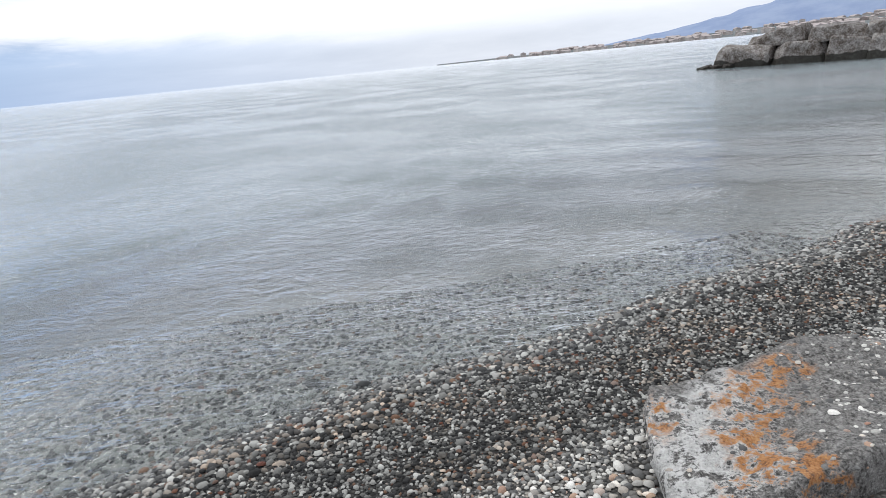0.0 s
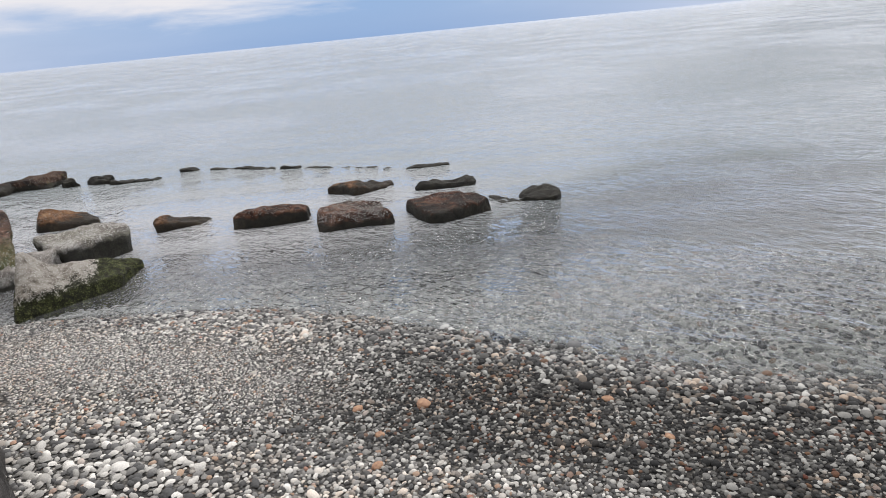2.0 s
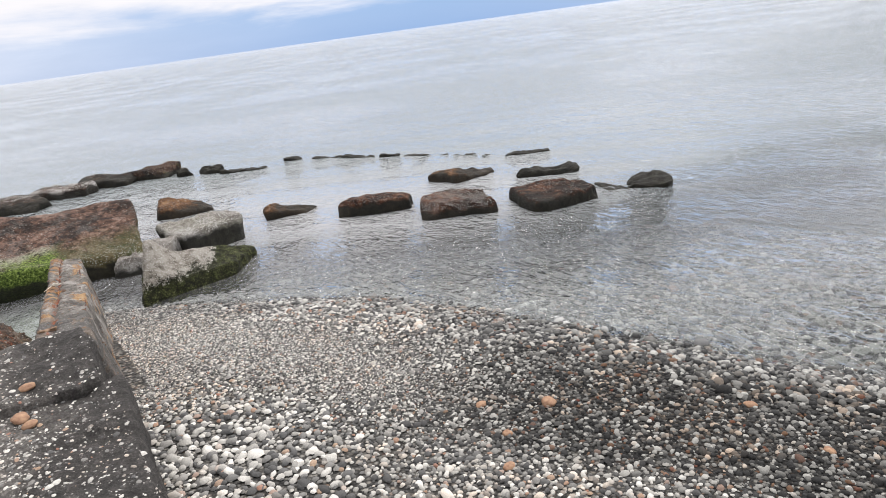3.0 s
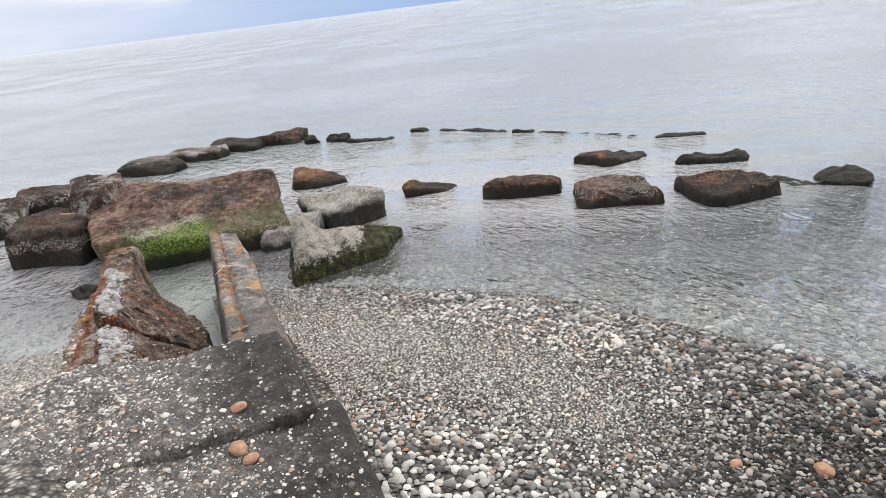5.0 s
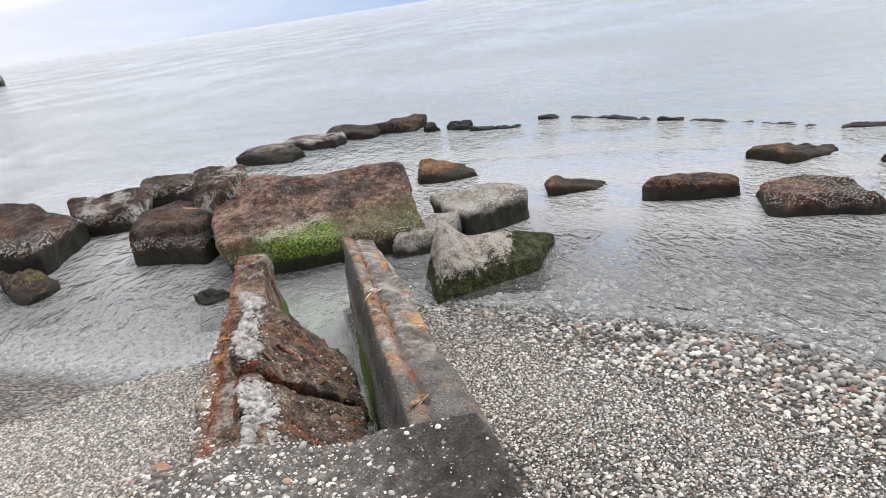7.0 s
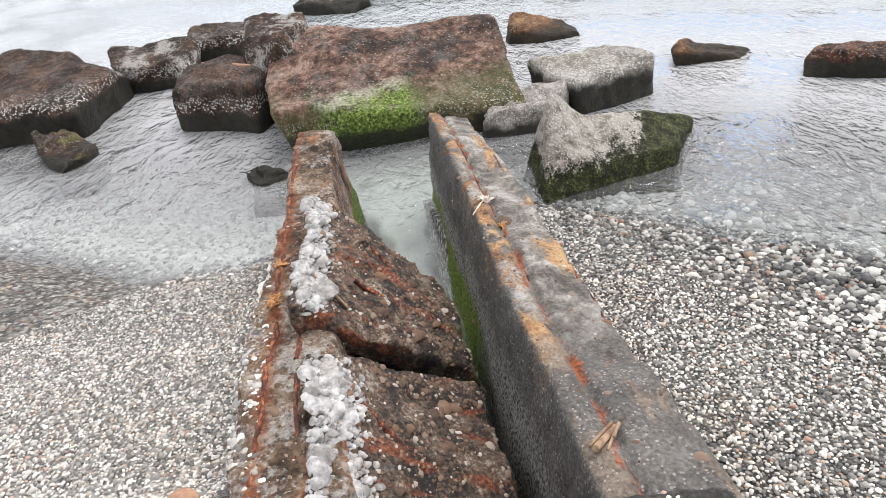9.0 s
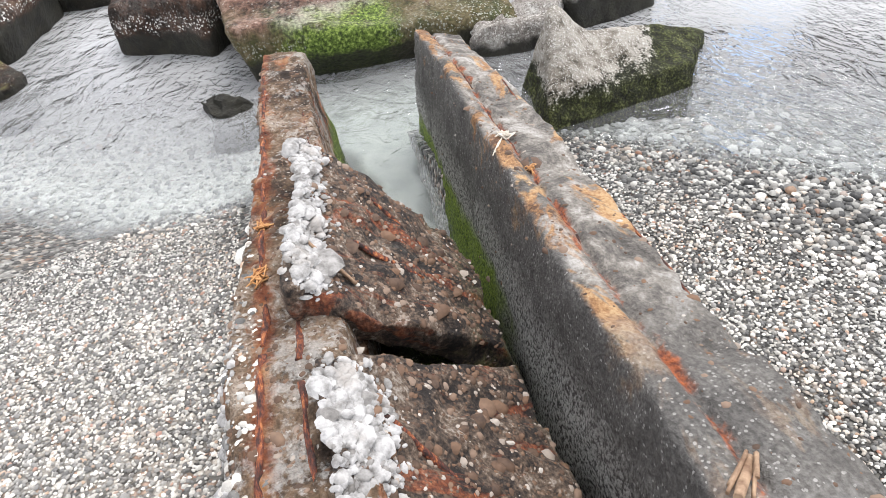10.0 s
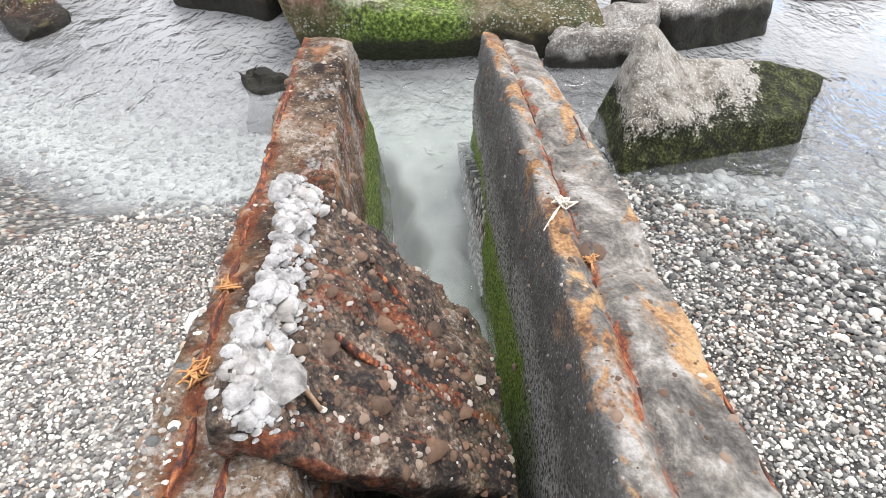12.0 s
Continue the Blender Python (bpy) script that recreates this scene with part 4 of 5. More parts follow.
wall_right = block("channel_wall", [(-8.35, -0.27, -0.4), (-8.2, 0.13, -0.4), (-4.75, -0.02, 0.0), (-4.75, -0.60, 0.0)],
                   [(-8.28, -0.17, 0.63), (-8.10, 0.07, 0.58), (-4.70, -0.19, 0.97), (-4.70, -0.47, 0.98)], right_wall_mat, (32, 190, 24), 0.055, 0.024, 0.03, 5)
for v in wall_right.data.vertices:
    # a chipped ridge along the inner edge, a groove behind it, and a spalled outer edge
    p = v.co + wall_right.location
    across = p.y + 0.0845 * p.x + 0.87 + 0.015 * noise.noise(Vector((p.x * 2.5, 0, 0)))
    top = min(max((p.z - (1.47 + 0.105 * p.x) + 0.08) / 0.04, 0), 1)
    v.co.z -= top * (0.018 * math.exp(-((across - 0.085) / 0.012) ** 2) + 0.03 * max(0.0, noise.noise(Vector((p.x * 4, 7, 0)))) * min(max((across - 0.17) / 0.04, 0), 1))
    v.co.z += top * 0.010 * math.exp(-((across - 0.04) / 0.03) ** 2) * (0.6 + noise.noise(Vector((p.x * 6, 3, 0))))
tagged(wall_right, "weathered concrete channel wall with rust-streaked top and mossy inner foot", "concrete wall", "walls of the outfall channel")
wall_left = block("channel_wall", [(-8.40, -1.22, -0.4), (-8.35, -0.72, -0.4), (-4.9, -0.86, 0.0), (-4.9, -1.62, 0.0)],
                  [(-8.28, -1.07, 0.68), (-8.20, -0.86, 0.68), (-4.95, -0.98, 0.95), (-4.95, -1.27, 0.95)], wall_mat, (24, 180, 24), 0.07, 0.03, 0.04, 6)
tagged(wall_left, "weathered tan concrete channel wall with a rusted edge bar", "concrete wall", "walls of the outfall channel")

plate_far = block("broken_plate", [(-6.50, -0.99, 0.86), (-6.45, -0.50, 0.36), (-5.84, -0.50, 0.33), (-5.80, -1.08, 0.82)],
                  [(-6.53, -0.98, 1.01), (-6.42, -0.50, 0.50), (-5.84, -0.52, 0.48), (-5.78, -1.08, 1.0)], plate_mat, (70, 70, 12), 0.05, 0.024, 0.035, 7)
tagged(plate_far, "rust-brown broken concrete lid fallen into the channel, white shell edge", "concrete plate", "broken lids of the channel")
plate_near = block("broken_plate", [(-5.55, -1.02, 0.84), (-5.70, -0.54, 0.40), (-4.75, -0.58, 0.40), (-4.85, -1.06, 0.84)],
                   [(-5.52, -1.05, 0.99), (-5.70, -0.55, 0.55), (-4.75, -0.60, 0.58), (-4.85, -1.08, 0.99)], plate_mat, (70, 70, 12), 0.05, 0.024, 0.035, 8)
tagged(plate_near, "rust-brown broken concrete lid lying against the deck, white shell edge", "concrete plate", "broken lids of the channel")

# made-up dark block that stands in for deep shade between the lids
rubble = block("rubble", [(-6.52, -0.93, -0.3), (-6.46, -0.52, -0.3), (-4.9, -0.58, 0.0), (-4.9, -0.98, 0.0)],
               [(-6.46, -0.92, 0.42), (-6.42, -0.54, 0.22), (-4.9, -0.60, 0.36), (-4.9, -0.98, 0.50)], gap_shade_mat, (16, 40, 8), 0.12, 0.05, 0.06, 9)
tagged(rubble, "dark block added under the broken lids, blackening the gap between them", "rubble")

sand = part("sand_bed", sheet("sand_bed", np.arange(-10.0, -6.2, 0.05), np.arange(-1.5, 0.3, 0.03),
                              lambda x, y: -0.10 - 1.7 * np.maximum(np.abs(y + 0.52 + 0.03 * (x + 7)) - 0.09 - 0.42 * np.clip((-7.9 - x) / 1.0, 0, 1) - 0.03 * np.sin(x * 7) - 0.02 * np.sin(x * 17), 0) - 0.30 * np.clip((-9.5 - x) / 0.4, 0, 1)), silt_mat)
tagged(sand, "pale silt bed under the channel's still water", "silt", kind="structure")

lichen_rock = boulder("low lichen-spotted rock, white and orange, on the beach", [(0.76, 2.0), (2.6, 2.28), (2.75, 3.5), (0.92, 2.88)], [0.66, 0.74, 0.70, 0.64], lichen_mat, inset=0.04, bottom=0.1, under=0.06, facets=3, rounding=0.07, rough=0.06, group="rocks on the beach", name="rock", category="rock", cuts=(70, 44, 12))


# ---- shingle ----
def pebbles(name, spots, radii, mat, seed, flat=(0.4, 0.7), sink=0.34, seg=7):
    """Many small flattened stones in one mesh: each a lumpy dome of about twenty triangles."""
    rng = np.random.default_rng(seed)
    a = np.arange(seg) / seg * 2 * np.pi
    unit = np.concatenate([[[0, 0, 1.0]], np.stack([0.74 * np.cos(a + 0.4), 0.74 * np.sin(a + 0.4), np.full(seg, 0.66)], -1), np.stack([np.cos(a), np.sin(a), np.full(seg, -0.12)], -1)])
    tri = []
    for i in range(seg):
        j = (i + 1) % seg
        tri += [(0, 1 + i, 1 + j), (1 + i, 1 + seg + j, 1 + j), (1 + i, 1 + seg + i, 1 + seg + j)]
    n = len(spots)
    v = np.repeat(unit[None], n, 0)
    v *= 1 + rng.uniform(-0.13, 0.13, (n, len(unit), 1))
    v[:, :, 1] *= rng.uniform(0.55, 0.95, n)[:, None]
    v[:, :, 2] *= rng.uniform(*flat, n)[:, None]
    v *= np.asarray(radii)[:, None, None]
    turn, tilt = rng.uniform(0, 2 * np.pi, n), rng.normal(0, 0.22, n)
    c, s = np.cos(tilt)[:, None], np.sin(tilt)[:, None]
    x, z = v[:, :, 0] * c - v[:, :, 2] * s, v[:, :, 0] * s + v[:, :, 2] * c
    c, s = np.cos(turn)[:, None], np.sin(turn)[:, None]
    v = np.stack([x * c - v[:, :, 1] * s, x * s + v[:, :, 1] * c, z], -1)
    v += np.asarray(spots)[:, None, :]
    v[:, :, 2] += (np.asarray(radii) * sink)[:, None]
    faces = (np.asarray(tri)[None] + (np.arange(n) * len(unit))[:, None, None]).reshape(-1, 3)
    return part(name, mesh_from(name, v.reshape(-1, 3), faces), mat)


def on_structure(x, y):
    walls = (x > -8.3) & (x < -4.9) & (((y > -0.55) & (y < 0.02)) | ((y > -1.4) & (y < -0.8)))
    channel = (x > -8.4) & (x < -5.2) & (y > -0.9) & (y < -0.4)
    decks = (x > -5.1) & (x < -1.2) & (y > np.maximum(-1.24 - (x + 5.14) * 0.54, -1.78) + 0.06) & (y < -0.17)
    return walls | channel | decks


def shingle(seed, x0, x1, y0, y1, step, keep, radius):
    """Jittered grid of pebble spots where keep(d, x, y) holds; radius(d, rng) in metres."""
    rng = np.random.default_rng(seed)
    gx, gy = np.meshgrid(np.arange(x0, x1, step), np.arange(y0, y1, step))
    x = (gx + rng.uniform(-0.5, 0.5, gx.shape) * step).ravel()
    y = (gy + rng.uniform(-0.5, 0.5, gx.shape) * step).ravel()
    d = shore_distance(x, y)
    ok = keep(d, x, y) & ~on_structure(x, y)
    x, y, d = x[ok], y[ok], d[ok]
    return np.stack([x, y, ground_height(x, y)], -1), radius(d, rng, x)


def fine_zone(d, x, y):
    """Where the shingle is no more than fine gravel: a strip half way up, and all of the beach beyond the left wall."""
    strip = np.exp(-((d - 1.55 - 0.12 * np.sin(x * 1.3)) / 0.5) ** 2) * np.clip((-3.0 - x) / 1.5, 0, 1)
    beside = np.clip((1.25 - y + 0.15 * np.sin(x * 2.3)) / 0.5, 0, 1) * np.clip((-4.4 - x) / 0.8, 0, 1) * np.clip((d - 0.1) / 0.3, 0, 1)
    return np.where(y < -1.2, np.clip(d / 0.25, 0, 1), np.maximum(strip, beside * 0.85))


def sea_radius(d, rng, x):
    return rng.lognormal(0, 0.35, d.shape) * np.where(x < -7.7, 0.019, 0.026)


def grade(d, x, y):
    """The usual radius of the stones there: a coarse belt at the water, a fine strip half way up, coarser again above it."""
    wave = 0.12 * np.sin(x * 1.3) + 0.08 * np.sin(3.1 * x + 2.0 * y)
    r = 0.0115 + 0.0125 * np.clip((x + 7.2) / 2.4, 0, 1) * np.exp(-((d - 0.25 + wave) / 0.5) ** 2) + 0.003 * np.exp(-((d - 0.3) / 0.4) ** 2)
    r = r + 0.0075 * np.exp(-((d - 2.75 + wave) / 0.45) ** 2) * (x > -4.3)
    return r * (1 - 0.42 * fine_zone(d, x, y))


near = lambda d, x, y: (d > -0.15) & (d < np.where(x > -1.4, 2.5, np.where(y < -1.2, 4.0, 3.3))) & (x + y > -10.0)
chance = np.random.default_rng(5)


def graded(low, high, trim=0.0014):
    """Keeps the spots where the stones' usual size lies in this class, the borders frayed."""
    def keep(d, x, y):
        r = grade(d, x, y) + chance.normal(0, trim, d.shape)
        return near(d, x, y) & (r >= low) & (r < high) & (d + chance.normal(0, 0.12, d.shape) < 3.2) & ~((y < -1.2) & (x + 0.25 * np.sin(y * 5) > -3.8)) & (y + 0.2 * np.sin(x * 3) + chance.normal(0, 0.12, d.shape) > -3.7)
    return keep


for seed, low, high, step, usual, sides, label in ((11, 0.0165, 1.0, 0.0345, 0.0205, 7, "rounded grey and white cobbles, wet near the water"),
                                                   (14, 0.0105, 0.0165, 0.0236, 0.0134, 6, "rounded grey, white and rust pebbles, wet near the water"),
                                                   (13, 0.0, 0.0105, 0.0134, 0.0072, 5, "fine pale grey gravel on the beach")):
    spots, radii = shingle(seed, -9.0, 5.2 if low else 3.0, -4.2, 7.8, step, graded(low, high), lambda d, rng, x: rng.lognormal(0, 0.26, d.shape) * usual)
    tagged(pebbles("fine_shingle" if not low else "shingle", spots, radii, pebble_mat, 20 + seed, (0.38, 0.62), seg=sides), label, "pebbles" if low else "gravel", kind="stuff")
spots, radii = shingle(12, -10.5, 4.5, -5.0, 8.5, 0.062, lambda d, x, y: ~((x < -8.2) & (x > -9.8) & (y > -1.2) & (y < 0.1)) & (d <= -0.1) & (d > np.where(y > 0.1, -5.5, -1.8)), sea_radius)
tagged(pebbles("seabed_pebbles", spots, radii, seabed_mat, 22, (0.35, 0.6), seg=5), "rounded pebbles lying under the clear shallow water", "pebbles", kind="stuff")


# ---- small things on the outfall ----
from mathutils.bvhtree import BVHTree


def surface(*obs):
    """The upper surface of things, for setting small things down on it."""
    verts, polys = [], []
    for ob in obs:
        base = len(verts)
        verts += [ob.location + v.co for v in ob.data.vertices]
        polys += [tuple(base + k for k in p.vertices) for p in ob.data.polygons]
    tree = BVHTree.FromPolygons(verts, polys)

    def top(x, y, otherwise=None):
        hit = tree.ray_cast(Vector((x, y, 3)), Vector((0, 0, -1)))[0]
        return hit.z if hit is not None else otherwise
    return top


def settle(top, xs, ys):
    spots = [(x, y, top(x, y)) for x, y in zip(xs, ys)]
    return np.array([q for q in spots if q[2] is not None])


def child(ob, parent, label=""):
    """Hangs a mesh that was built in place under its thing."""
    ob.parent = parent
    ob.matrix_parent_inverse = Matrix.Translation(-parent.location)
    if label:
        ob["label"] = label
    return ob


def tube(name, points, radius, mat, sides=8, lump=0.25, seed=0):
    """A bent bar or rope through the points, its thickness uneven."""
    bm, rings = bmesh.new(), []
    pts = [Vector(p) for p in points]
    fine = []
    for a, b in zip(pts, pts[1:]):
        steps = max(2, int((b - a).length / (radius * 1.6)))
        fine += [a.lerp(b, i / steps) for i in range(steps)]
    fine.append(pts[-1])
    for i, p in enumerate(fine):
        ahead = (fine[min(i + 1, len(fine) - 1)] - fine[max(i - 1, 0)]).normalized()
        side = ahead.cross(Vector((0, 0, 1)))
        side = side.normalized() if side.length > 0.01 else Vector((1, 0, 0))
        up = side.cross(ahead)
        ring = []
        for k in range(sides):
            a = 2 * math.pi * k / sides
            r = radius * (1 + lump * noise.noise(p * 14 + Vector((k * 0.7, seed, 0))))
            ring.append(bm.verts.new(p + (side * math.cos(a) + up * math.sin(a)) * r + noise.noise_vector(p * 9) * radius * lump))
        rings.append(ring)
    for a, b in zip(rings, rings[1:]):
        for k in range(sides):
            bm.faces.new((a[k], a[(k + 1) % sides], b[(k + 1) % sides], b[k])).smooth = True
    bm.faces.new(rings[0][::-1])
    bm.faces.new(rings[-1])
    return part(name, bm, mat)


on_left, on_right = surface(wall_left), surface(wall_right)
on_far, on_near, on_deck = surface(plate_far), surface(plate_near), surface(deck, deck_back)


def along_bar(top, stretch, sink, step=0.08, wobble=0.006):
    (x0, y0), (x1, y1) = stretch
    count = max(2, int(math.hypot(x1 - x0, y1 - y0) / step))
    pts = []
    for i in range(count + 1):
        x, y = x0 + (x1 - x0) * i / count, y0 + (y1 - y0) * i / count + wobble * noise.noise(Vector((x0 * 3 + i * 0.8, y0, 1)))
        z = top(x, y)
        if z is not None:
            pts.append((x, y, z - sink))
    return pts


# rusted reinforcing bars laid bare along the edges
for a, b, r in (((-7.75, -1.07), (-7.05, -1.109), 0.009), ((-7.0, -1.112), (-6.3, -1.151), 0.010), ((-6.26, -1.153), (-5.72, -1.183), 0.0095), ((-5.69, -1.185), (-5.15, -1.215), 0.010)):
    child(tube("edge_bar", along_bar(on_left, (a, b), 0.005), r, rust_mat, seed=a[0], lump=0.8), wall_left, "flaking rust-red steel edge bar")
for a, b, r in (((-7.3, -0.93), (-6.75, -0.945), 0.006), ((-5.95, -1.085), (-5.62, -1.096), 0.009), ((-5.55, -1.098), (-5.2, -1.11), 0.008)):
    child(tube("reinforcing_bar", along_bar(on_left, (a, b), 0.005), r, rust_mat, seed=a[0], lump=0.8), wall_left, "rusted reinforcing bar")
for a, b, r in (((-8.05, -0.115), (-7.6, -0.15), 0.006), ((-7.5, -0.158), (-7.1, -0.19), 0.006), ((-7.0, -0.20), (-6.6, -0.23), 0.0055), ((-6.55, -0.235), (-6.25, -0.255), 0.005), ((-6.2, -0.26), (-5.75, -0.30), 0.006), ((-7.15, -0.03), (-6.85, -0.053), 0.005), ((-5.9, -0.115), (-5.5, -0.148), 0.0055)):
    child(tube("reinforcing_bar", along_bar(on_right, (a, b), 0.005), r, rust_mat, seed=a[0], lump=0.8), wall_right, "rusted reinforcing bar")
child(tube("reinforcing_bar", along_bar(on_far, ((-6.08, -0.90), (-6.02, -0.72)), 0.004), 0.008, rust_mat, seed=5, lump=0.8), plate_far, "orange rusted bar end")
child(tube("reinforcing_bar", along_bar(on_far, ((-6.38, -0.86), (-6.12, -0.55)), 0.005), 0.007, rust_mat, seed=6, lump=0.8), plate_far, "rusted reinforcing bar")
child(tube("reinforcing_bar", along_bar(on_near, ((-5.42, -0.96), (-5.22, -0.80)), 0.005), 0.008, rust_mat, seed=7, lump=0.8), plate_near, "orange rusted bar end")


def crust_lumps(name, top, line, width, count, size, seed, mat, flat=(0.4, 0.8), drop=0.0):
    """Shells or stones crowded along a line on a surface."""
    rng = np.random.default_rng(seed)
    line = np.asarray(line, dtype=float)
    s = rng.uniform(0, len(line) - 1, count)
    i = np.minimum(s.astype(int), len(line) - 2)
    f = (s - i)[:, None]
    xy = line[i] * (1 - f) + line[i + 1] * f + rng.normal(0, width, (count, 2))
    spots = settle(top, xy[:, 0], xy[:, 1])
    spots[:, 2] -= drop
    sizes = rng.lognormal(0, 0.38, len(spots)) * size
    sizes[::9] *= 2.1
    return pebbles(name, spots, sizes, mat, seed, flat, 0.0, 8)


child(crust_lumps("shell_crust", on_far, [(-6.50, -0.96), (-6.3, -0.985), (-6.0, -1.03), (-5.82, -1.03)], 0.024, 2600, 0.0078, 51, shell_mat, (0.3, 0.6)), plate_far, "thick white crust of old shells")
child(crust_lumps("shell_crust", on_near, [(-5.50, -1.0), (-5.35, -1.0), (-5.1, -1.02), (-4.95, -1.0)], 0.032, 2600, 0.0078, 52, shell_mat, (0.3, 0.6)), plate_near, "thick white crust of old shells")
child(crust_lumps("shell_crust", on_left, [(-5.75, -1.33), (-5.45, -1.37), (-5.1, -1.40)], 0.035, 800, 0.0085, 53, shell_mat, (0.3, 0.6)), wall_left, "white crust of old shells")


def aggregate(top, parent, x0, x1, y0, y1, count, size, seed, mat=pebble_mat):
    rng = np.random.default_rng(seed)
    spots = settle(top, rng.uniform(x0, x1, count), rng.uniform(y0, y1, count))
    child(pebbles("aggregate", spots, rng.lognormal(0, 0.58, len(spots)) * size, mat, seed, (0.35, 0.6), -0.3), parent, "small stones set in the broken concrete")


aggregate_mat = material("brown_aggregate", lambda n: principled(n, n.mix(0.35, n.ramp(n.add("ShaderNodeNewGeometry").outputs["Random Per Island"], [(0.0, (0.03, 0.02, 0.015)), (0.3, (0.075, 0.045, 0.03)), (0.6, (0.15, 0.085, 0.05)), (0.8, (0.24, 0.18, 0.14)), (0.94, (0.40, 0.37, 0.33)), (1.0, (0.62, 0.60, 0.56))]),
                         n.ramp(n.noise(n.add("ShaderNodeNewGeometry").outputs["Position"], 60.0), [(0.3, (0.05, 0.025, 0.015)), (0.7, (0.20, 0.12, 0.075))])), 0.8))
aggregate(on_far, plate_far, -6.5, -5.8, -1.03, -0.5, 1500, 0.0062, 61, aggregate_mat)
aggregate(on_near, plate_near, -5.7, -4.8, -1.03, -0.56, 1700, 0.0062, 62, aggregate_mat)
aggregate(on_left, wall_left, -7.9, -5.0, -1.3, -0.85, 2200, 0.0062, 63, aggregate_mat)
aggregate(on_left, wall_left, -7.0, -5.0, -1.52, -1.19, 1500, 0.0085, 67)
aggregate(on_right, wall_right, -7.9, -4.8, -0.40, -0.05, 450, 0.006, 64, aggregate_mat)

# grit on the deck: thin over the dark edge, thicker towards the beach
rng = np.random.default_rng(31)
x, y = rng.uniform(-5.15, -2.9, 30000), rng.uniform(-2.0, -0.2, 30000)
thick = np.clip((-0.45 - y) / 0.6, 0.11, 1)
thick = np.where(x > -4.15, np.maximum(thick, 0.25 + 0.35 * (y < -0.5)), thick)
ok = rng.random(30000) < thick
spots = settle(on_deck, x[ok], y[ok])
tagged(pebbles("deck_gravel", spots, rng.lognormal(0, 0.5, len(spots)) * 0.0054, pebble_mat, 24, (0.4, 0.7), -0.15, 5), "loose grit and small pebbles scattered on the concrete deck", "gravel", kind="stuff")


def stone(label, x, y, top, size, mat, seed):
    """A single loose stone, lumpy and rounded."""
    bm = bmesh.new()
    bmesh.ops.create_icosphere(bm, subdivisions=3, radius=1.0)
    for v in bm.verts:
        c = v.co.normalized()
        v.co = Vector((c.x * size, c.y * size * 0.75, c.z * size * 0.5)) * (1 + 0.18 * noise.noise(c * 1.4 + Vector((seed, 0, 0))) + 0.05 * noise.noise(c * 5))
    for f in bm.faces:
        f.smooth = True
    ob = part("stone", bm, mat)
    z = top(x, y)
    ob.location = (x, y, (z if z is not None else float(ground_height(np.array([x]), np.array([y]))[0])) + size * 0.2)
    ob.rotation_euler = (0, 0, seed * 1.7)
    return tagged(ob, label, "stone", "loose stones")


def on_beach(x, y):
    return float(ground_height(np.array([x]), np.array([y]))[0])


rng = np.random.default_rng(33)
x, y = rng.uniform(0.85, 2.5, 2600), rng.uniform(2.05, 3.3, 2600)
ok = rng.random(2600) < np.clip((x - 0.45 * y - 0.35) * 1.3, 0.03, 0.9)
spots = settle(surface(lichen_rock), x[ok], y[ok])
tagged(pebbles("grit", spots, rng.lognormal(0, 0.45, len(spots)) * 0.012, pebble_mat, 26, (0.35, 0.6), -0.1, 6), "loose grit and pebbles lying on the lichen-spotted rock", "gravel", kind="stuff")

stone("rounded orange brick-like stone on the concrete deck", -4.18, -0.53, on_deck, 0.036, orange_stone, 1)
stone("large rounded orange stone on the concrete deck", -3.95, -0.58, on_deck, 0.047, orange_stone, 2)
stone("pale orange stone on the concrete deck", -3.86, -0.55, on_deck, 0.034, orange_stone, 3)
stone("flat pinkish stone beside the channel wall", -5.25, -1.42, on_beach, 0.055, orange_stone, 4)
for x, y, r, label in ((-3.12, 1.75, 0.05, "orange stone among grey pebbles"), (-2.39, 2.5, 0.035, "small orange stone among dark pebbles"), (-3.0, 1.35, 0.03, "small orange stone among grey pebbles"), (-3.35, 1.45, 0.035, "red-brown stone among grey pebbles"), (-2.75, 1.15, 0.032, "small orange stone among pale pebbles"), (-1.9, 2.3, 0.03, "rust-red stone among dark pebbles")):
    stone(label, x, y, on_beach, r, orange_stone, x * 3)


def rope_knot(label, x, y, top, size, mat, seed, tail):
    """A frayed end of rope wound into a small knot, with a loose tail."""
    rng = random.Random(seed)
    z = top(x, y)
    turns = []
    for i in range(44):
        turns.append((x + rng.gauss(0, 0.36) * size, y + rng.gauss(0, 0.36) * size, z + size * rng.uniform(0.0, 0.6)))
    thing = tube("rope", turns, size * 0.065, mat, 5, 0.4, seed)
    tagged(thing, label, "rope", "rope scraps on the walls")
    for k in range(5):
        end = Vector((x, y, z)) + Vector(tail) * rng.uniform(0.6, 1.1) + Vector((rng.uniform(-0.2, 0.2), rng.uniform(-0.2, 0.2), 0)) * size
        mid = Vector((x, y, z + size * 0.3)).lerp(end, 0.5) + Vector((0, 0, size * 0.25))
        child(tube("strand", [(x, y, z + size * 0.25), mid, end], size * 0.055, mat, 5, 0.5, seed + k), thing)


rope_knot("frayed orange rope knotted on the rusted edge bar", -6.28, -1.15, on_left, 0.035, rope_mat, 1, (0.07, -0.05, -0.04))
rope_knot("frayed orange rope knotted on the rusted edge bar", -6.0, -1.18, on_left, 0.042, rope_mat, 2, (0.05, -0.08, -0.04))
rope_knot("pale frayed string caught on the wall's rusted bar", -6.52, -0.255, on_right, 0.038, pale_rope_mat, 3, (0.13, -0.09, 0.012))
rope_knot("small loop of orange rope on the wall", -6.27, -0.25, on_right, 0.026, rope_mat, 4, (0.07, -0.01, -0.005))


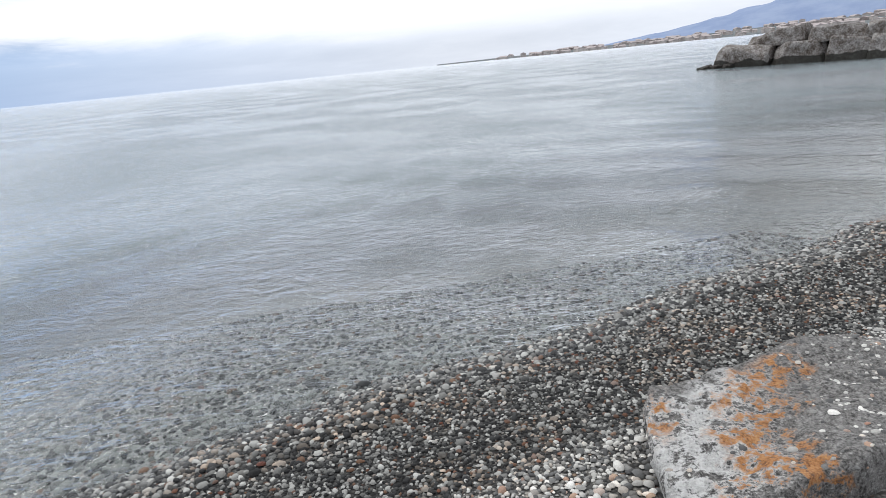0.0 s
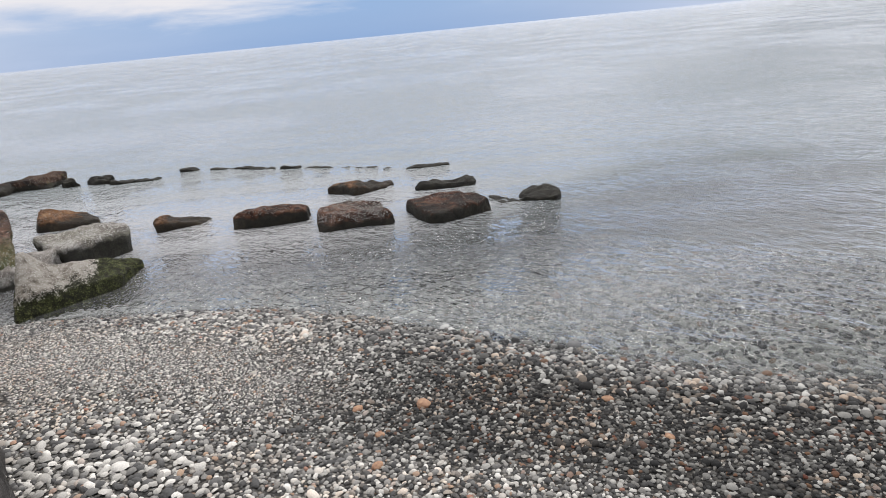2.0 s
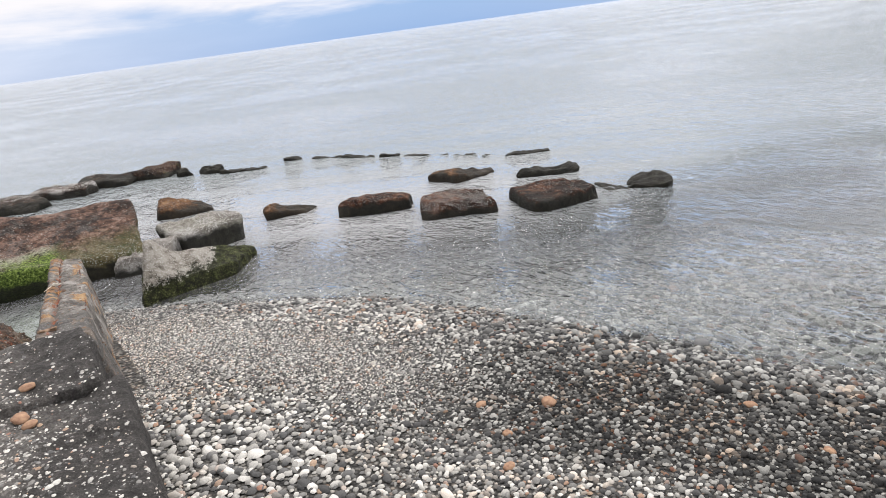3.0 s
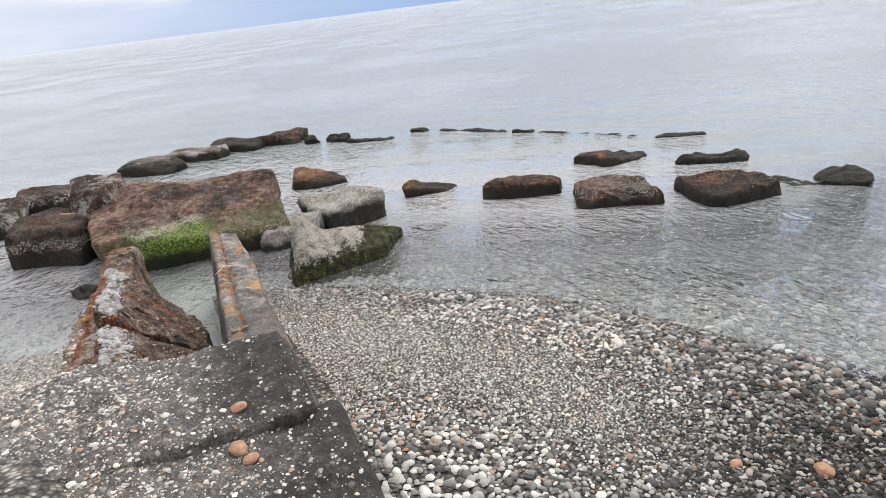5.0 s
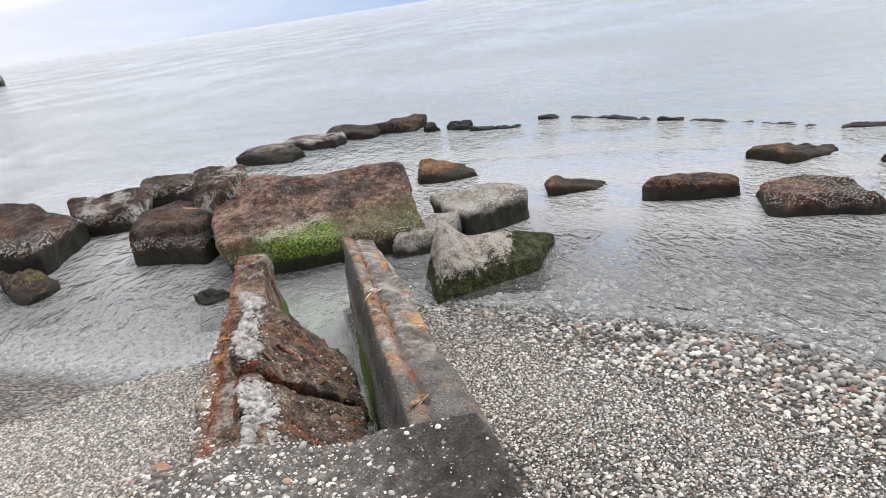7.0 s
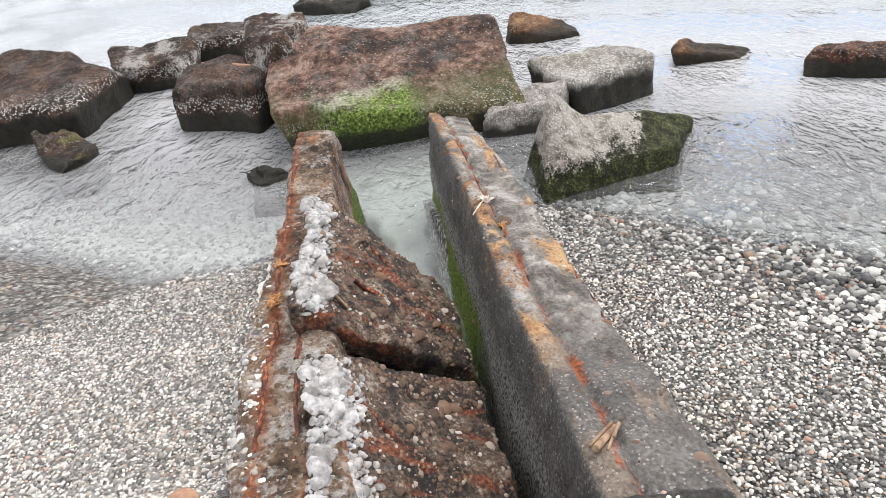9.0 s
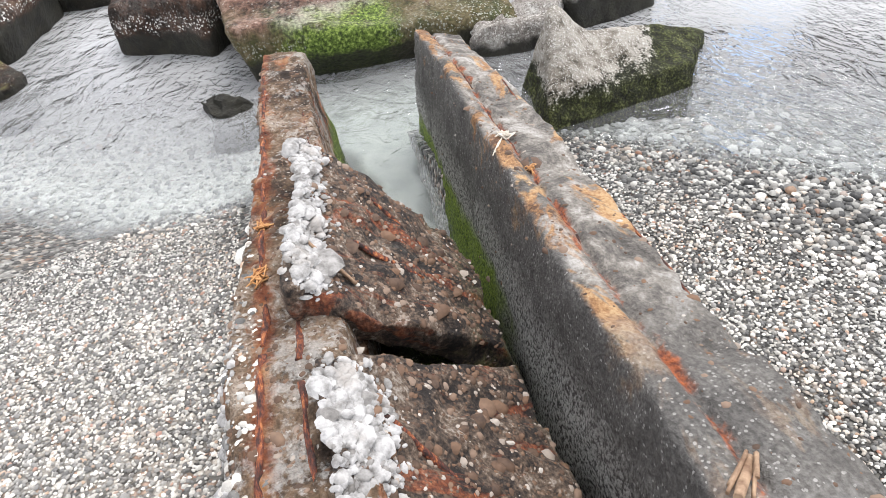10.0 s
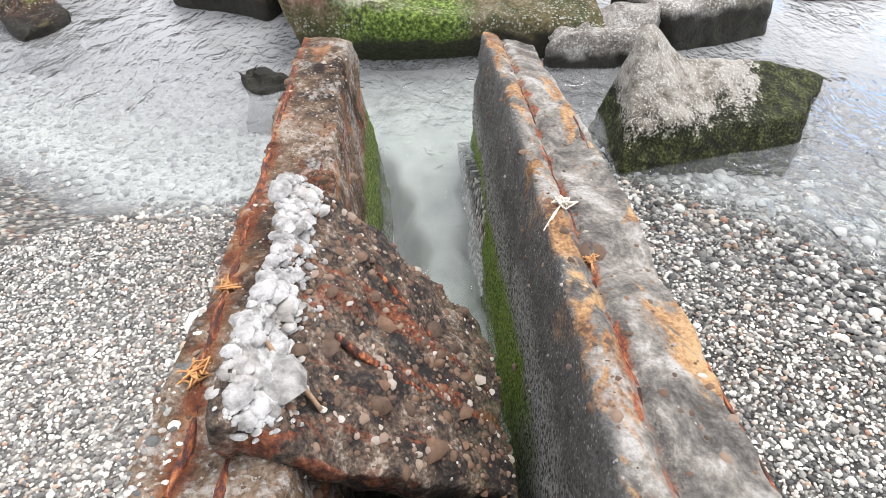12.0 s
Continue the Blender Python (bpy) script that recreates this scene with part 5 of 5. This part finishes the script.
def stick(label, a, b, radius, mat, top):
    pts = []
    for i in range(6):
        x, y = a[0] + (b[0] - a[0]) * i / 5, a[1] + (b[1] - a[1]) * i / 5
        z = top(x, y)
        pts.append((x, y, (z if z is not None else 0.9) + radius * 0.9))
    zs = np.polyfit(range(6), [p[2] for p in pts], 1)
    pts = [(p[0], p[1], zs[0] * i + zs[1] + 0.004) for i, p in enumerate(pts)]
    return tagged(tube("stick", pts, radius, mat, 7, 0.35, 3), label, "stick")


stick("thin pale splinter of wood on the broken lid", (-5.99, -1.02), (-5.88, -0.92), 0.006, wood_mat, on_far)
stick("rust-orange strip of old wood wedged behind the dark block", (-11.28, -2.0), (-10.82, -1.48), 0.022, orange_stone, lambda x, y: 0.5)
stub = stick("splintered stub of pale driftwood on the wall's end", (-5.03, -0.345), (-4.955, -0.43), 0.009, wood_mat, on_right)
for k, (dx, dy, reach) in enumerate(((0.008, 0.004, 0.7), (-0.007, -0.004, 0.85), (0.003, 0.009, 0.5), (-0.002, -0.009, 0.6))):
    z = on_right(-5.0, -0.37) + 0.012
    child(tube("splinter", [(-5.03 + dx, -0.345 + dy, z), (-5.03 + 0.04 * reach + dx * 1.6, -0.345 - 0.045 * reach + dy * 1.6, z + 0.008), (-5.03 + 0.085 * reach + dx * 2.4, -0.345 - 0.095 * reach + dy * 2.4, z + 0.012)], 0.0045, wood_mat, 5, 0.6, k + 40), stub)


# ---- the far shore ----
def polar(az, r):
    return r * math.sin(radians(az)), r * math.cos(radians(az))


def ridge(name, az0, az1, r, profile, depth, mat, seed):
    """A long hill, its crest height given by profile(0..1)."""
    n, bm, rows = 90, bmesh.new(), []
    for i in range(n + 1):
        s = i / n
        az = az0 + (az1 - az0) * s
        h = profile(s) * (1 + 0.12 * noise.noise(Vector((s * 14, seed, 0))) + 0.05 * noise.noise(Vector((s * 55, seed, 3))))
        row = []
        for k, (g, e) in enumerate(((0.0, -0.03), (0.25, 0.35), (0.55, 0.8), (0.8, 1.0), (1.0, 0.9), (1.2, 0.0))):
            wob = 1 + 0.1 * noise.noise(Vector((s * 30, k * 1.7, seed)))
            x, y = polar(az, r + depth * g)
            row.append(bm.verts.new((x, y, h * e * wob)))
        rows.append(row)
    for a, b in zip(rows, rows[1:]):
        for k in range(len(a) - 1):
            bm.faces.new((a[k], b[k], b[k + 1], a[k + 1])).smooth = True
    bmesh.ops.recalc_face_normals(bm, faces=bm.faces)
    return part(name, bm, mat)


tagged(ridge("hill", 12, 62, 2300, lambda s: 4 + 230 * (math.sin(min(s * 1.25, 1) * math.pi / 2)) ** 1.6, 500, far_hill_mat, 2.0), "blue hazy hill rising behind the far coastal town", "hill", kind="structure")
tagged(ridge("hill", 2, 62, 1900, lambda s: 3 + 44 * s ** 1.3, 250, near_hill_mat, 5.0), "low built-up strip of far coast", "coast", kind="structure")


def houses(seed, count):
    """The far town: many small boxes with pitched roofs, in one wall mesh and one roof mesh."""
    rng = random.Random(seed)
    walls, roofs = bmesh.new(), bmesh.new()
    for _ in range(count):
        s = rng.random() ** 0.6
        az, r = 5 + 50 * s, 1880 + rng.uniform(-60, 200)
        ground_z = max(0.0, (r - 1880) / 250) * (3 + 44 * s ** 1.3)
        w, d, h = rng.uniform(5, 15), rng.uniform(5, 10), rng.uniform(3.5, 9)
        m = Matrix.Translation((*polar(az, r), ground_z)) @ Matrix.Rotation(rng.uniform(0, 3.1), 4, "Z")
        v = [walls.verts.new(m @ Vector(c)) for c in ((-w, -d, -2), (w, -d, -2), (w, d, -2), (-w, d, -2), (-w, -d, h), (w, -d, h), (w, d, h), (-w, d, h))]
        for f in ((0, 1, 5, 4), (1, 2, 6, 5), (2, 3, 7, 6), (3, 0, 4, 7)):
            walls.faces.new([v[k] for k in f])
        q = [roofs.verts.new(m @ Vector(c)) for c in ((-w - 0.6, -d - 0.6, h), (w + 0.6, -d - 0.6, h), (w + 0.6, d + 0.6, h), (-w - 0.6, d + 0.6, h), (-w, 0, h + 3), (w, 0, h + 3))]
        for f in ((0, 1, 5, 4), (2, 3, 4, 5), (1, 2, 5), (3, 0, 4)):
            roofs.faces.new([q[k] for k in f])
    town = tagged(new("town"), "small pale houses of a far coastal town", "town", kind="stuff")
    part("house_walls", walls, house_mat, town)
    part("roofs", roofs, roof_mat, town, "faded red roofs")


houses(4, 380)


# ---- groynes of quarried blocks ----
def groyne_block(centre, size, yaw, seed, mat, group, label):
    w, d, h = size
    low = [(-w, -d, 0), (w, -d, 0), (w, d, 0), (-w, d, 0)]
    high = [(-w * 0.94, -d * 0.9, h), (w * 0.95, -d * 0.93, h * 1.04), (w * 0.93, d * 0.92, h * 0.97), (-w * 0.95, d * 0.9, h)]
    ob = part("groyne_block", hull_bm(low + high, (18, 12, 12), 0.06, 0.09, seed, (0, 0, 0), 0.0, 4), mat)
    lean = random.Random(seed)
    ob.matrix_world = Matrix.Translation(centre) @ Euler((lean.uniform(-0.12, 0.12), lean.uniform(-0.14, 0.14), radians(yaw))).to_matrix().to_4x4()
    return tagged(ob, label, "rock", group)


rng = random.Random(77)
start, end = Vector((*polar(24.6, 57), 0)), Vector((*polar(50, 52), 0))
along = (end - start).normalized()
yaw = math.degrees(math.atan2(along.y, along.x))
inland = Vector((-along.y, along.x, 0))
for course, (z, offset, first, h, shade) in enumerate(((-0.6, 0.0, 0.0, 1.95, "brown-footed"), (1.22, 0.7, 2.2, 1.05, "pale grey"))):
    s = first
    while s < 24:
        w = rng.uniform(1.3, 2.2)
        c = start + along * (s + w) + inland * (offset + rng.uniform(-0.25, 0.25)) + Vector((0, 0, z))
        groyne_block(c, (w, rng.uniform(1.0, 1.4), h * rng.uniform(0.92, 1.1)), yaw + rng.uniform(-8, 8), int(s * 10) + course * 400, groyne_rock, "blocks of the groyne", shade + " quarried block in a stacked sea groyne")
        s += 2 * w - rng.uniform(-0.08, 0.06)
for k in range(3):
    c = start + along * (-0.6 + 0.9 * k) + inland * -1.1 + Vector((0, 0, -0.5))
    groyne_block(c, (0.5, 0.4, 0.75), rng.uniform(0, 90), 900 + k, black_rock, "blocks of the groyne", "small dark rock at the groyne's wet foot")
far_start = Vector((*polar(-105.8, 105), 0))
for k in range(9):
    c = far_start + Vector((*polar(-150, 2.3 * k), -0.6)) + Vector((*polar(-107, rng.uniform(-1, 1)), 0))
    groyne_block(c, (rng.uniform(1.0, 1.5), rng.uniform(0.9, 1.3), rng.uniform(1.3, 1.9)), rng.uniform(0, 90), 950 + k, groyne_rock, "blocks of the far groyne", "grey rock in a far-off groyne")
